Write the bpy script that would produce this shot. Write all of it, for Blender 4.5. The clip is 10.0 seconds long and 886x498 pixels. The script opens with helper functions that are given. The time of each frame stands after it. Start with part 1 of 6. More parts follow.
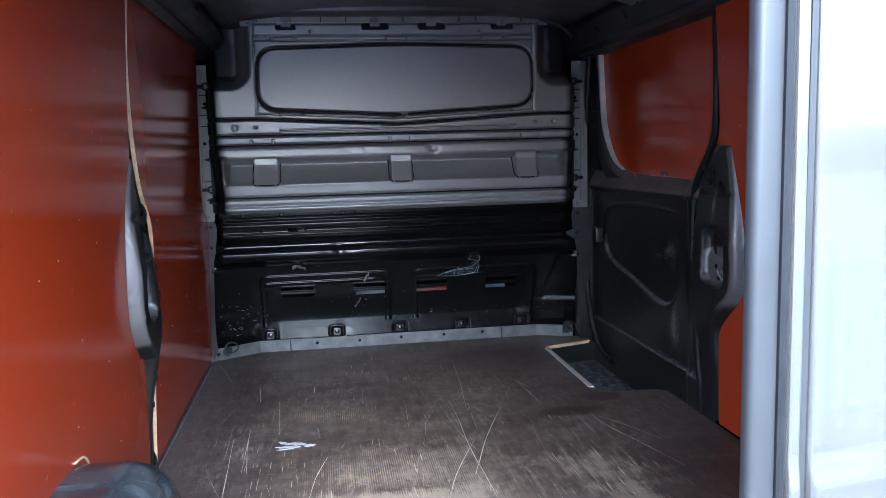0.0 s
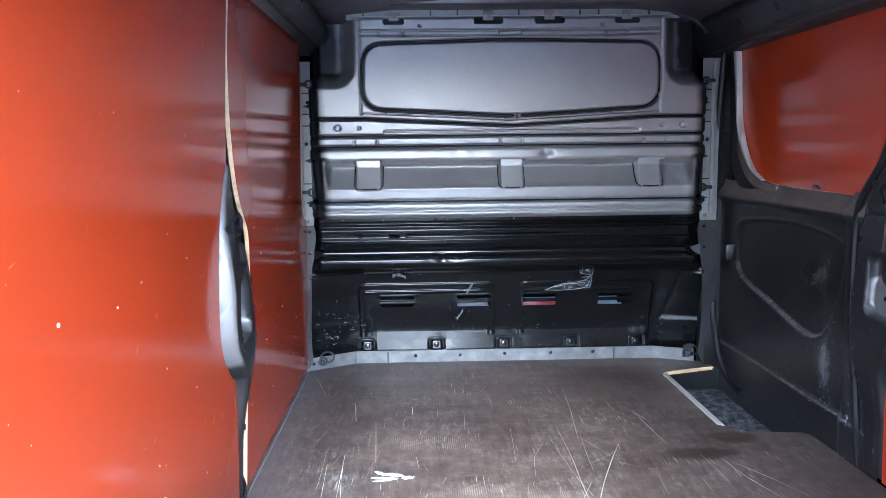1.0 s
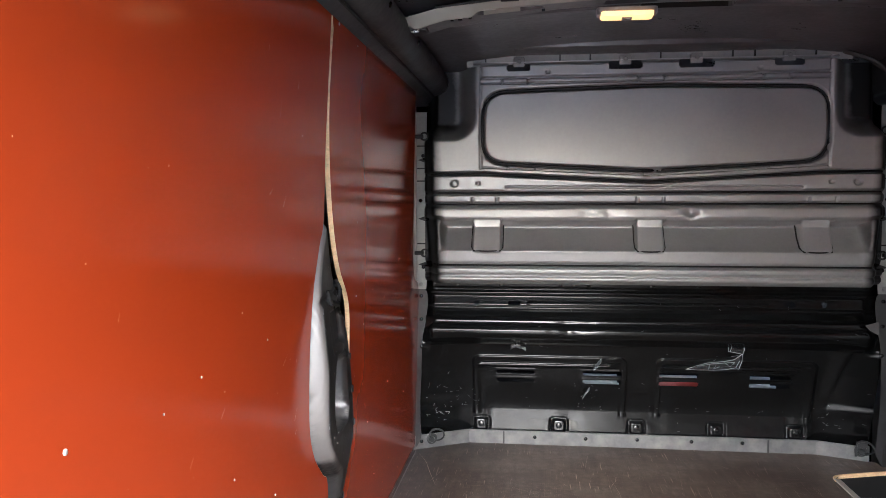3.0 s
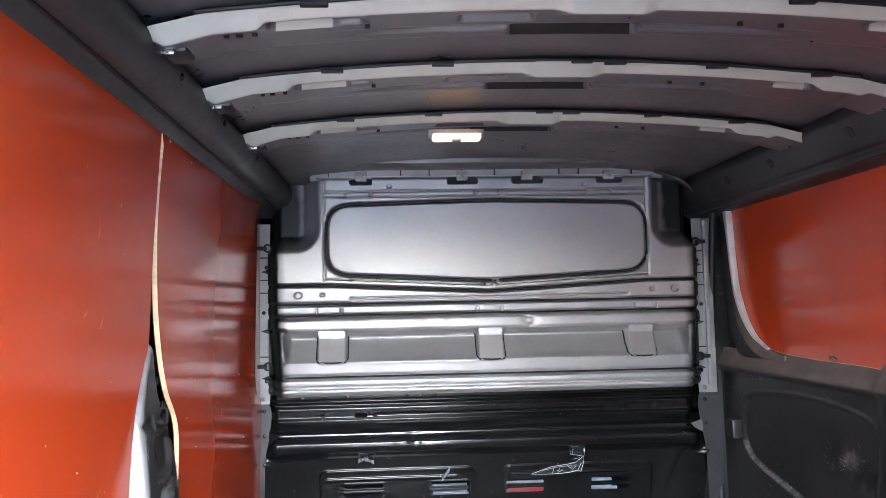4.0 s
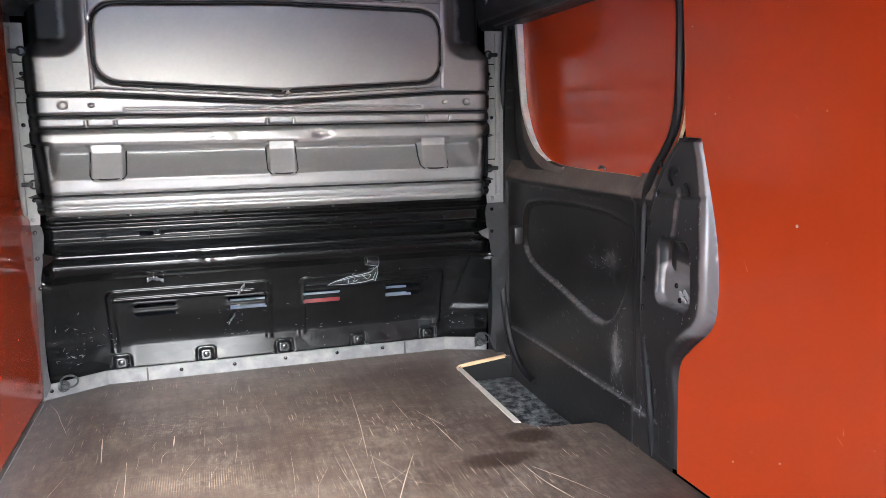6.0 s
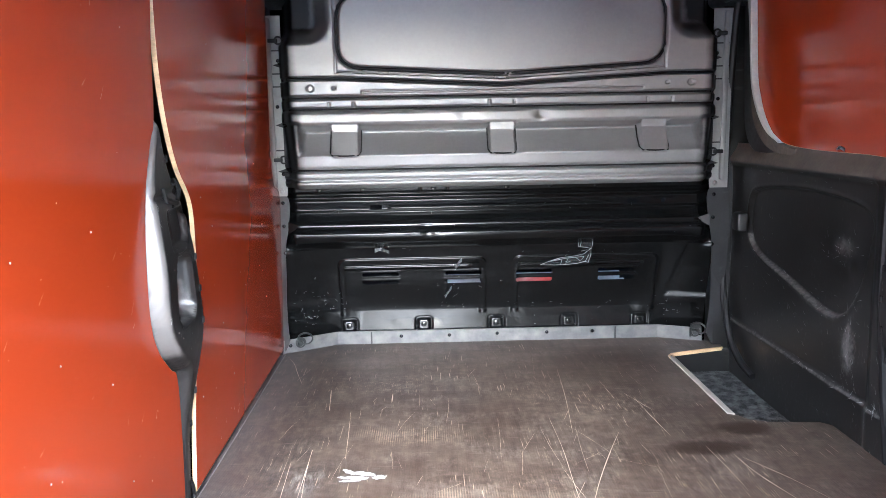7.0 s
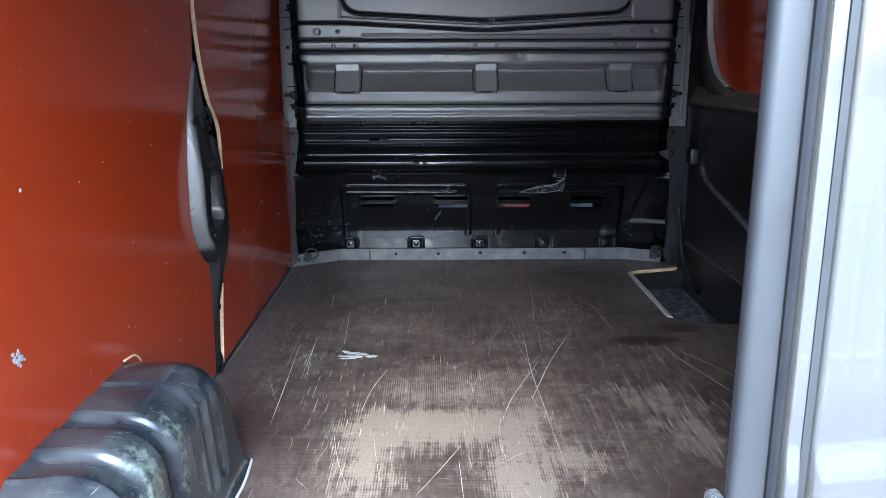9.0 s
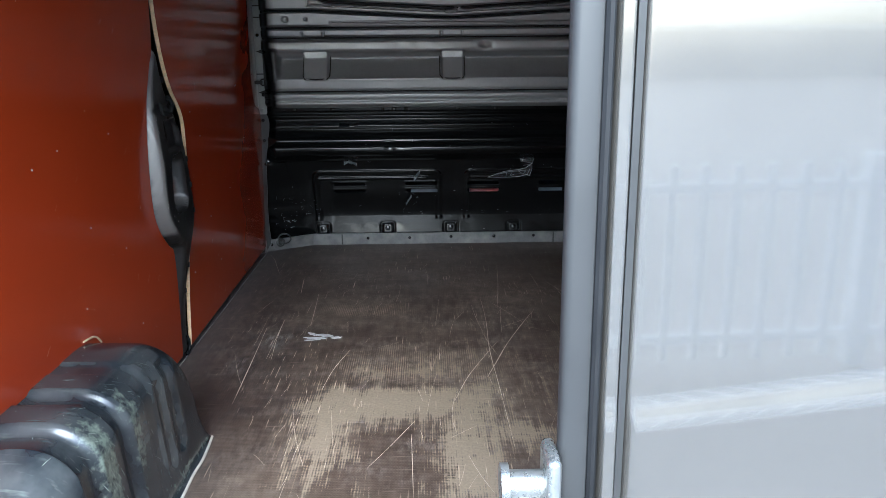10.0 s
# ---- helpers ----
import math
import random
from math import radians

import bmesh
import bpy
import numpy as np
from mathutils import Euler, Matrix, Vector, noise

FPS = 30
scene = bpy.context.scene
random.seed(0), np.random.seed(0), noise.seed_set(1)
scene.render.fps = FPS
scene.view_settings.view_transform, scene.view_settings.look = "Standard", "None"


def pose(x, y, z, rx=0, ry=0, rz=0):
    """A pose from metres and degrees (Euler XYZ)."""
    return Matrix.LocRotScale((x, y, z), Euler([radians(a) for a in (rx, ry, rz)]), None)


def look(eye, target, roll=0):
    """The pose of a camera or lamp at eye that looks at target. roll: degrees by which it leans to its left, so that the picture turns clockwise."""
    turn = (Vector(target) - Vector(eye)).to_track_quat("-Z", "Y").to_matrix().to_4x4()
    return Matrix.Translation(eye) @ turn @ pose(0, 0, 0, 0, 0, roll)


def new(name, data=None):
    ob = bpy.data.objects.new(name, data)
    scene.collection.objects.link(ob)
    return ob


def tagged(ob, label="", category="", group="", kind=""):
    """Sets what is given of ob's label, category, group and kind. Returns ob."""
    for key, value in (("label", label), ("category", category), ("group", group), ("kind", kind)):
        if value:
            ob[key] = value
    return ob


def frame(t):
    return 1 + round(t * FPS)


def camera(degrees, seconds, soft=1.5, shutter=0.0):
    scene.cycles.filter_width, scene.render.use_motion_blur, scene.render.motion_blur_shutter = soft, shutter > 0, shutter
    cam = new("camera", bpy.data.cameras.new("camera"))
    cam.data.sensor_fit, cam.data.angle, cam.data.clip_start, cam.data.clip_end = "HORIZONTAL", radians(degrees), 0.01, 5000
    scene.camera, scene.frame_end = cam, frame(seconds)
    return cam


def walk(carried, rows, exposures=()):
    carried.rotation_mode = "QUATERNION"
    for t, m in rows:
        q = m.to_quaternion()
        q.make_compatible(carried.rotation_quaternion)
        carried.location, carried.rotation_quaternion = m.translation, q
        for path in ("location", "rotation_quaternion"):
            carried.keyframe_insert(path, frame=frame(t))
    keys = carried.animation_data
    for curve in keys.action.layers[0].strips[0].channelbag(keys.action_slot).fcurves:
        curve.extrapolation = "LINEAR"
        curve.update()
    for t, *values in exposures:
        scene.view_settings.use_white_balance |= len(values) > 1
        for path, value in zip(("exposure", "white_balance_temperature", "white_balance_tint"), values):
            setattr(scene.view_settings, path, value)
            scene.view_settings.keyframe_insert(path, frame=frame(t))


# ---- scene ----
import functools
cam = camera(59.4, 10.0, soft=0.6)
PATH = [
    (0, (-0.311, -0.997, 0.872), (-0.019, 0.966, 0.623), -1.6),
    (0.5, (-0.351, -0.914, 0.884), (-0.19, 1.064, 0.633), -1.0),
    (1, (-0.345, -0.756, 0.898), (-0.291, 1.228, 0.647), -0.7),
    (1.3, (-0.318, -0.704, 0.88), (-0.406, 1.277, 0.62), -0.6),
    (1.5, (-0.312, -0.66, 0.872), (-0.473, 1.305, 0.539), -0.3),
    (1.8, (-0.328, -0.59, 0.876), (-0.515, 1.324, 0.326), 0.0),
    (2, (-0.35, -0.54, 0.893), (-0.547, 1.333, 0.221), 0.2),
    (2.3, (-0.379, -0.493, 0.894), (-0.605, 1.396, 0.276), -0.1),
    (2.5, (-0.387, -0.469, 0.898), (-0.628, 1.453, 0.403), -0.3),
    (2.7, (-0.38, -0.45, 0.904), (-0.63, 1.506, 0.572), -0.4),
    (3.8, (-0.337, -0.462, 0.93), (-0.365, 1.531, 1.089), -0.8),
    (4, (-0.319, -0.47, 0.931), (-0.199, 1.52, 1.085), -1.2),
    (4.3, (-0.3, -0.464, 0.924), (0.063, 1.501, 0.997), -1.4),
    (4.5, (-0.284, -0.457, 0.924), (0.217, 1.479, 0.915), -1.4),
    (4.8, (-0.268, -0.45, 0.921), (0.314, 1.453, 0.722), -1.4),
    (5, (-0.262, -0.448, 0.92), (0.334, 1.438, 0.624), -1.3),
    (5.2, (-0.259, -0.448, 0.914), (0.343, 1.435, 0.612), -1.2),
    (6.3, (-0.247, -0.463, 0.905), (0.278, 1.439, 0.581), -0.9),
    (6.5, (-0.25, -0.478, 0.899), (0.166, 1.451, 0.576), -1.0),
    (6.8, (-0.255, -0.495, 0.874), (-0.07, 1.47, 0.553), -1.1),
    (7, (-0.254, -0.508, 0.862), (-0.223, 1.466, 0.542), -1.1),
    (7.3, (-0.264, -0.593, 0.875), (-0.426, 1.372, 0.542), -1.0),
    (7.5, (-0.272, -0.664, 0.881), (-0.452, 1.292, 0.506), -0.8),
    (8, (-0.292, -0.82, 0.884), (-0.403, 1.131, 0.457), -0.3),
    (8.5, (-0.251, -0.885, 0.89), (-0.274, 1.064, 0.441), -0.1),
    (9, (-0.193, -0.92, 0.867), (-0.178, 1.025, 0.401), -0.2),
    (9.5, (-0.151, -0.951, 0.872), (-0.134, 0.99, 0.39), -0.3),
    (10, (-0.1, -0.986, 0.878), (-0.064, 0.949, 0.374), -0.5),
]
walk(cam, [(t, look(eye, target, roll)) for t, eye, target, roll in PATH],
     exposures=[(0.0, 3.3, 4450, 6), (0.5, 4.3, 4300, 4), (1.0, 4.65, 4400, 6), (1.5, 4.25, 4950, 8), (2.0, 3.9, 5450, 9), (2.7, 3.95, 5450, 9), (4.0, 5.17, 4950, 7), (5.0, 5.2, 5250, 8), (6.5, 5.0, 5150, 7), (7.5, 4.6, 4700, 6), (8.0, 4.3, 4400, 4), (8.5, 4.15, 4300, 4), (9.0, 3.2, 4500, 4), (10.0, 2.6, 4800, 2)])


# ---------------------------------------------------------------- world, sun, lamp light
world = bpy.data.worlds.new("sky")
scene.world = world
world.use_nodes = True
wn = world.node_tree
sky = wn.nodes.new("ShaderNodeTexSky")
sky.sky_type = "NISHITA"
sky.sun_disc = False
sky.sun_elevation = radians(37)
sky.sun_rotation = radians(184)
sky.air_density, sky.dust_density, sky.ozone_density = 1.0, 5.0, 0.6
wn.links.new(sky.outputs[0], wn.nodes["Background"].inputs[0])
wn.nodes["Background"].inputs[1].default_value = 0.15
sun = new("sun", bpy.data.lights.new("sun", "SUN"))
sun.data.energy, sun.data.angle, sun.data.color = 1.2, radians(50), (1.0, 0.95, 0.88)
sun.matrix_world = look((-1.2, -16.7, 12.6), (0, 0, 0))


# ---------------------------------------------------------------- materials
def links(nt, pairs):
    for a, b in pairs:
        nt.links.new(a, b)


def paint(name, base, rough=0.5, metal=0.0, var=0.25, scale=6.0, fine=90.0, bump=0.08, dust=0.0, dust_col=(0.35, 0.32, 0.28), scuff=0.0,
          scuff_col=(0.5, 0.5, 0.48), coat=0.0, stretch=(1, 1, 1), rough_var=0.12, worn=None, worn_scale=30.0, worn_mix=0.8, worn_range=(0.72, 1.15), worn_noise=1.0, spec=0.5):
    """A surface with blotches, fine grain, dust and scuffs."""
    m = bpy.data.materials.new(name)
    m.use_nodes = True
    nt = m.node_tree
    n, bs = nt.nodes, nt.nodes["Principled BSDF"]
    tc = n.new("ShaderNodeTexCoord")
    mp = n.new("ShaderNodeMapping")
    mp.inputs["Scale"].default_value = stretch
    big, small = n.new("ShaderNodeTexNoise"), n.new("ShaderNodeTexNoise")
    big.inputs["Scale"].default_value, big.inputs["Detail"].default_value = scale, 5
    small.inputs["Scale"].default_value, small.inputs["Detail"].default_value = fine, 3
    links(nt, [(tc.outputs["Object"], mp.inputs[0]), (mp.outputs[0], big.inputs["Vector"]), (mp.outputs[0], small.inputs["Vector"])])
    add = n.new("ShaderNodeMath")
    add.operation = "MULTIPLY_ADD"
    add.inputs[1].default_value, add.inputs[2].default_value = 0.4, 0.0
    links(nt, [(small.outputs[0], add.inputs[0])])
    add2 = n.new("ShaderNodeMath")
    add2.operation = "MULTIPLY_ADD"
    add2.inputs[1].default_value = 0.6
    links(nt, [(big.outputs[0], add2.inputs[0]), (add.outputs[0], add2.inputs[2])])
    ramp = n.new("ShaderNodeValToRGB")
    ramp.color_ramp.elements[0].position, ramp.color_ramp.elements[1].position = 0.3, 0.7
    ramp.color_ramp.elements[0].color = (*[c * (1 - var) for c in base], 1)
    ramp.color_ramp.elements[1].color = (*[min(1, c * (1 + var)) for c in base], 1)
    links(nt, [(add2.outputs[0], ramp.inputs[0])])
    col = ramp.outputs[0]

    def over(col, fac, c):
        mix = n.new("ShaderNodeMix")
        mix.data_type = "RGBA"
        mix.inputs["B"].default_value = (*c, 1)
        links(nt, [(fac, mix.inputs["Factor"]), (col, mix.inputs["A"])])
        return mix.outputs["Result"]

    if dust:
        r = n.new("ShaderNodeMapRange")
        r.inputs["From Min"].default_value, r.inputs["From Max"].default_value, r.inputs["To Max"].default_value = 0.42, 0.75, dust
        links(nt, [(big.outputs[0], r.inputs[0])])
        col = over(col, r.outputs[0], dust_col)
    if scuff:
        mp2 = n.new("ShaderNodeMapping")
        mp2.inputs["Rotation"].default_value = (0.5, 0.7, 0.4)
        mp2.inputs["Scale"].default_value = (4, 40, 14)
        sc = n.new("ShaderNodeTexNoise")
        sc.inputs["Scale"].default_value, sc.inputs["Detail"].default_value = 3.0, 6
        r = n.new("ShaderNodeMapRange")
        r.inputs["From Min"].default_value, r.inputs["From Max"].default_value, r.inputs["To Max"].default_value = 0.6, 0.72, scuff
        mul = n.new("ShaderNodeMath")
        mul.operation = "MULTIPLY"
        r2 = n.new("ShaderNodeMapRange")
        r2.inputs["From Min"].default_value, r2.inputs["From Max"].default_value = 0.4, 0.65
        links(nt, [(tc.outputs["Object"], mp2.inputs[0]), (mp2.outputs[0], sc.inputs["Vector"]), (sc.outputs[0], r.inputs[0]),
                   (big.outputs[0], r2.inputs[0]), (r.outputs[0], mul.inputs[0]), (r2.outputs[0], mul.inputs[1])])
        col = over(col, mul.outputs[0], scuff_col)
    # the attribute holds scuffs, overspray, the pillar fade and painted corner shade
    if worn:
        at, wz = n.new("ShaderNodeAttribute"), n.new("ShaderNodeTexNoise")
        at.attribute_name = "wear_tone"
        wz.inputs["Scale"].default_value, wz.inputs["Detail"].default_value, wz.inputs["Roughness"].default_value = worn_scale, 6, 0.65
        ws = n.new("ShaderNodeMath")
        ws.operation = "MULTIPLY_ADD"
        ws.inputs[1].default_value = worn_noise
        r = n.new("ShaderNodeMapRange")
        r.inputs["From Min"].default_value, r.inputs["From Max"].default_value, r.inputs["To Max"].default_value = worn_range[0], worn_range[1], worn_mix
        links(nt, [(tc.outputs["Object"], wz.inputs["Vector"]), (at.outputs["Fac"], ws.inputs[2]), (wz.outputs[0], ws.inputs[0]), (ws.outputs[0], r.inputs[0])])
        col = over(col, r.outputs[0], worn)
    links(nt, [(col, bs.inputs["Base Color"])])
    rr = n.new("ShaderNodeMapRange")
    rr.inputs["To Min"].default_value, rr.inputs["To Max"].default_value = max(0.03, rough - rough_var), min(1, rough + rough_var)
    rr.inputs["From Min"].default_value, rr.inputs["From Max"].default_value = 0.3, 0.7
    links(nt, [(add2.outputs[0], rr.inputs[0]), (rr.outputs[0], bs.inputs["Roughness"])])
    bs.inputs["Metallic"].default_value = metal
    bs.inputs["Specular IOR Level"].default_value = spec
    bs.inputs["Coat Weight"].default_value = coat
    bs.inputs["Coat Roughness"].default_value = 0.04
    if bump:
        bp = n.new("ShaderNodeBump")
        bp.inputs["Strength"].default_value, bp.inputs["Distance"].default_value = bump, 0.002
        links(nt, [(add2.outputs[0], bp.inputs["Height"]), (bp.outputs[0], bs.inputs["Normal"])])
    return m


M_RED = paint("red_film_ply", (0.355, 0.0405, 0.0075), 0.15, var=0.06, scale=1.6, fine=5, bump=0.0, rough_var=0.02, spec=0.4)
M_PLY = paint("ply_edge", (0.62, 0.43, 0.24), 0.7, var=0.3, scale=30, fine=200, stretch=(1, 1, 3))
M_BLACK = paint("black_gloss_paint", (0.0044, 0.0046, 0.0048), 0.20, var=0.3, scale=5, fine=40, bump=0.008, scuff=0.02, scuff_col=(0.25, 0.25, 0.25), coat=0.0, rough_var=0.04, spec=0.36)
# its second colour is black: edge overspray plus shade painted into the upper corners
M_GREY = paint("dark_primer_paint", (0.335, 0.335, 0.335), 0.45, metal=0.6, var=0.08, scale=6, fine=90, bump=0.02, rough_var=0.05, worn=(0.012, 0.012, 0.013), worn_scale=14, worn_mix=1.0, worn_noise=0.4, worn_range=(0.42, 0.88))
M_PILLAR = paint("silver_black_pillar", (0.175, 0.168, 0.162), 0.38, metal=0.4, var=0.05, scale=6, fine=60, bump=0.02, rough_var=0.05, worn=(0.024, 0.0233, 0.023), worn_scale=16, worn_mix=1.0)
M_EDGE = paint("dark_door_edge", (0.026, 0.026, 0.026), 0.45, metal=0.0, spec=0.3, var=0.1, scale=8, fine=60, bump=0.02)
M_FLANGE = paint("light_grey_primer", (0.20, 0.20, 0.20), 0.45, var=0.15, scale=14, fine=100, bump=0.03, dust=0.12)
M_SILVER = paint("silver_body_paint", (0.18, 0.168, 0.150), 0.18, metal=0.7, var=0.03, scale=3, fine=20, bump=0.0, coat=1.0, rough_var=0.03)
M_DOORSKIN = paint("black_door_skin", (0.0125, 0.0122, 0.0118), 0.34, rough_var=0.04, var=0.3, scale=5, fine=50, bump=0.04, dust=0.06, dust_col=(0.14, 0.13, 0.12), scuff=0.22, scuff_col=(0.26, 0.25, 0.24), worn=(0.21, 0.20, 0.19), worn_scale=60, worn_mix=0.7)
M_SATIN = paint("black_satin_paint", (0.012, 0.012, 0.0135), 0.45, var=0.3, scale=6, fine=60, bump=0.03)
M_PLASTIC = paint("black_moulded_plastic", (0.015, 0.018, 0.022), 0.20, rough_var=0.03, spec=0.6, var=0.3, scale=8, fine=120, bump=0.05, dust=0.6, dust_col=(0.105, 0.11, 0.108), scuff=0.3, scuff_col=(0.22, 0.25, 0.22), worn=(0.17, 0.20, 0.16), worn_scale=70, worn_mix=0.75, worn_range=(0.74, 1.0))
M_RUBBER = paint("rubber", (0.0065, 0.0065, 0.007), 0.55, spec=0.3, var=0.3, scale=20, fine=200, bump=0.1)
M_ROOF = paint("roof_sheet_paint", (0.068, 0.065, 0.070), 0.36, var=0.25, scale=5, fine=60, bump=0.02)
# lit tone for the bows' rear faces; their undersides take the darker roof paint
M_RIB = paint("roof_rib_lit_paint", (0.27, 0.268, 0.228), 0.5, var=0.10, scale=6, fine=40, bump=0.0)
M_STEEL = paint("zinc_steel", (0.34, 0.34, 0.32), 0.28, metal=0.8, rough_var=0.05, var=0.15, scale=20, fine=200, bump=0.05)
M_SCREW = paint("zinc_screw_head", (0.38, 0.33, 0.29), 0.5, var=0.2, scale=60, fine=300)
M_SCUFF = paint("scuffed_film", (0.62, 0.28, 0.16), 0.6, var=0.25, scale=60, fine=300)
M_SCUFFPALE = paint("scuffed_plastic", (0.17, 0.20, 0.165), 0.5, var=0.3, scale=60, fine=300)
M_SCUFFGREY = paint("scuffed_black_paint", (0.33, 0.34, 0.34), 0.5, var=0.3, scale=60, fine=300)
M_ANGLE = paint("grey_floor_angle", (0.088, 0.088, 0.090), 0.45, var=0.2, scale=20, fine=120, bump=0.04, dust=0.2)
M_LEDGE = paint("dusty_ledge", (0.105, 0.088, 0.072), 0.7, var=0.5, scale=12, fine=100, bump=0.12)
M_CARPET = paint("step_mat", (0.030, 0.031, 0.032), 0.7, var=0.8, scale=34, fine=150, bump=0.8, dust=0.75, dust_col=(0.20, 0.205, 0.205))
M_FOOT = paint("dull_grey_flange", (0.030, 0.030, 0.031), 0.42, var=0.25, scale=14, fine=100, bump=0.03, scuff=0.1, scuff_col=(0.3, 0.3, 0.3), spec=0.3)
M_WEAR = paint("dusty_wear", (0.17, 0.165, 0.16), 0.6, var=0.4, scale=25, fine=120, bump=0.1)
M_ALU = paint("aluminium_trim", (0.66, 0.65, 0.62), 0.4, metal=0.4, var=0.15, scale=20, fine=120, bump=0.05)
M_TRIM = paint("worn_edge_strip", (0.36, 0.325, 0.285), 0.5, metal=0.0, var=0.25, scale=20, fine=120, bump=0.05, dust=0.3)
M_WHITE = paint("torn_paper", (0.35, 0.35, 0.36), 0.7, var=0.15, scale=40, fine=200)
M_TAPE = paint("clear_tape", (0.20, 0.21, 0.215), 0.2, var=0.4, scale=60, fine=200, bump=0.5)
M_FILMTAPE = paint("clear_film", (0.30, 0.31, 0.32), 0.12, var=0.3, scale=60, fine=200, bump=0.4)
M_FILMTAPE.node_tree.nodes["Principled BSDF"].inputs["Alpha"].default_value = 0.12
M_REDBOX = paint("red_plastic", (0.30, 0.016, 0.014), 0.35, var=0.1)
M_BLUEBOX = paint("blue_plastic", (0.07, 0.13, 0.36), 0.35, var=0.1)
M_GROUND = paint("concrete_yard", (0.16, 0.16, 0.157), 0.85, var=0.25, scale=0.6, fine=30, bump=0.4)
M_FENCE = paint("white_coated_steel", (0.86, 0.86, 0.86), 0.45, var=0.08, scale=3, fine=60)
M_SHED = paint("shed_cladding", (0.32, 0.33, 0.34), 0.6, var=0.08, scale=0.5, fine=5)
M_SCRATCH = paint("raw_wood_scratch", (0.42, 0.355, 0.285), 0.8, var=0.3, scale=30, fine=200)


def floor_material():
    """Dark brown mesh-faced plywood, worn through to pale wood in the middle near the doors."""
    m = bpy.data.materials.new("mesh_faced_ply_floor")
    m.use_nodes = True
    nt = m.node_tree
    n, bs = nt.nodes, nt.nodes["Principled BSDF"]
    tc, sep = n.new("ShaderNodeTexCoord"), n.new("ShaderNodeSeparateXYZ")
    links(nt, [(tc.outputs["Object"], sep.inputs[0])])

    def math(op, a, b=None, c=None, clamp=False):
        k = n.new("ShaderNodeMath")
        k.operation, k.use_clamp = op, clamp
        for i, v in enumerate((a, b, c)):
            if v is None:
                continue
            if isinstance(v, (int, float)):
                k.inputs[i].default_value = v
            else:
                nt.links.new(v, k.inputs[i])
        return k.outputs[0]

    def nz(scale, detail=4, stretch=(1, 1, 1), rough=0.55):
        mp, t = n.new("ShaderNodeMapping"), n.new("ShaderNodeTexNoise")
        mp.inputs["Scale"].default_value = stretch
        t.inputs["Scale"].default_value, t.inputs["Detail"].default_value, t.inputs["Roughness"].default_value = scale, detail, rough
        links(nt, [(tc.outputs["Object"], mp.inputs[0]), (mp.outputs[0], t.inputs["Vector"])])
        return t.outputs[0]

    def ramp(v, lo, hi, a=0.0, b=1.0):
        k = n.new("ShaderNodeMapRange")
        for name, x in (("From Min", lo), ("From Max", hi), ("To Min", a), ("To Max", b)):
            k.inputs[name].default_value = x
        nt.links.new(v, k.inputs[0])
        return k.outputs[0]

    def blob(cx, cy, rx, ry):
        dx = math("MULTIPLY", math("SUBTRACT", sep.outputs[0], cx), 1 / rx)
        dy = math("MULTIPLY", math("SUBTRACT", sep.outputs[1], cy), 1 / ry)
        return math("SUBTRACT", 1.0, math("SQRT", math("ADD", math("MULTIPLY", dx, dx), math("MULTIPLY", dy, dy))))

    def mix(f, a, b):
        k = n.new("ShaderNodeMix")
        k.data_type = "RGBA"
        nt.links.new(f, k.inputs["Factor"])
        for s, v in (("A", a), ("B", b)):
            if isinstance(v, tuple):
                k.inputs[s].default_value = (*v, 1)
            else:
                nt.links.new(v, k.inputs[s])
        return k.outputs["Result"]

    gx = math("SINE", math("MULTIPLY", sep.outputs[0], 2 * math_pi / 0.0062))
    gy = math("SINE", math("MULTIPLY", sep.outputs[1], 2 * math_pi / 0.0062))
    grid = math("MAXIMUM", gx, gy)
    thread = math("MAXIMUM", nz(1, 3, (170, 34, 1), 0.6), nz(1, 3, (34, 170, 1), 0.6))
    thread = ramp(thread, 0.42, 0.72, -1.0, 1.0)
    weave = math("ADD", math("MULTIPLY", thread, 0.5), math("MULTIPLY", grid, 0.5))
    blotch, streak, fine = nz(3.2, 6), nz(7, 5, (5, 0.7, 1)), nz(140, 3)
    # where the face has worn through: a broad patch and two arms, broken up by noise
    def plate(cx, cy, hx, hy, soft):
        dx = math("SUBTRACT", hx, math("ABSOLUTE", math("SUBTRACT", sep.outputs[0], cx)))
        dy = math("SUBTRACT", hy, math("ABSOLUTE", math("SUBTRACT", sep.outputs[1], cy)))
        return math("MULTIPLY", math("MINIMUM", dx, dy), 1 / soft)

    def top(*vs):
        return functools.reduce(lambda a, b: math("MAXIMUM", a, b), vs)

    patch = top(plate(-0.19, 0.835, 0.22, 0.125, 0.085), plate(-0.35, 0.66, 0.085, 0.24, 0.11), plate(-0.01, 0.66, 0.10, 0.30, 0.10), math("SUBTRACT", plate(-0.18, 0.73, 0.16, 0.10, 0.12), 0.35),
                math("MULTIPLY", blob(0.09, 0.67, 0.14, 0.11), 1.1), math("MULTIPLY", blob(0.36, 0.95, 0.12, 0.16), 0.3), math("MULTIPLY", blob(0.43, 0.76, 0.07, 0.12), 0.8))
    patch = math("MINIMUM", math("MAXIMUM", patch, -1.2), 1.1)
    # frayed far edge, where single threads of the mesh are rubbed through
    fade = math("SUBTRACT", plate(-0.17, 1.02, 0.25, 0.16, 0.16), 0.45)
    patch = math("MAXIMUM", patch, fade)
    wear_tone = math("ADD", patch, math("ADD", math("MULTIPLY", math("SUBTRACT", blotch, 0.5), 2.0), math("MULTIPLY", math("SUBTRACT", nz(15, 6, (1, 1, 1), 0.65), 0.5), 2.0)))
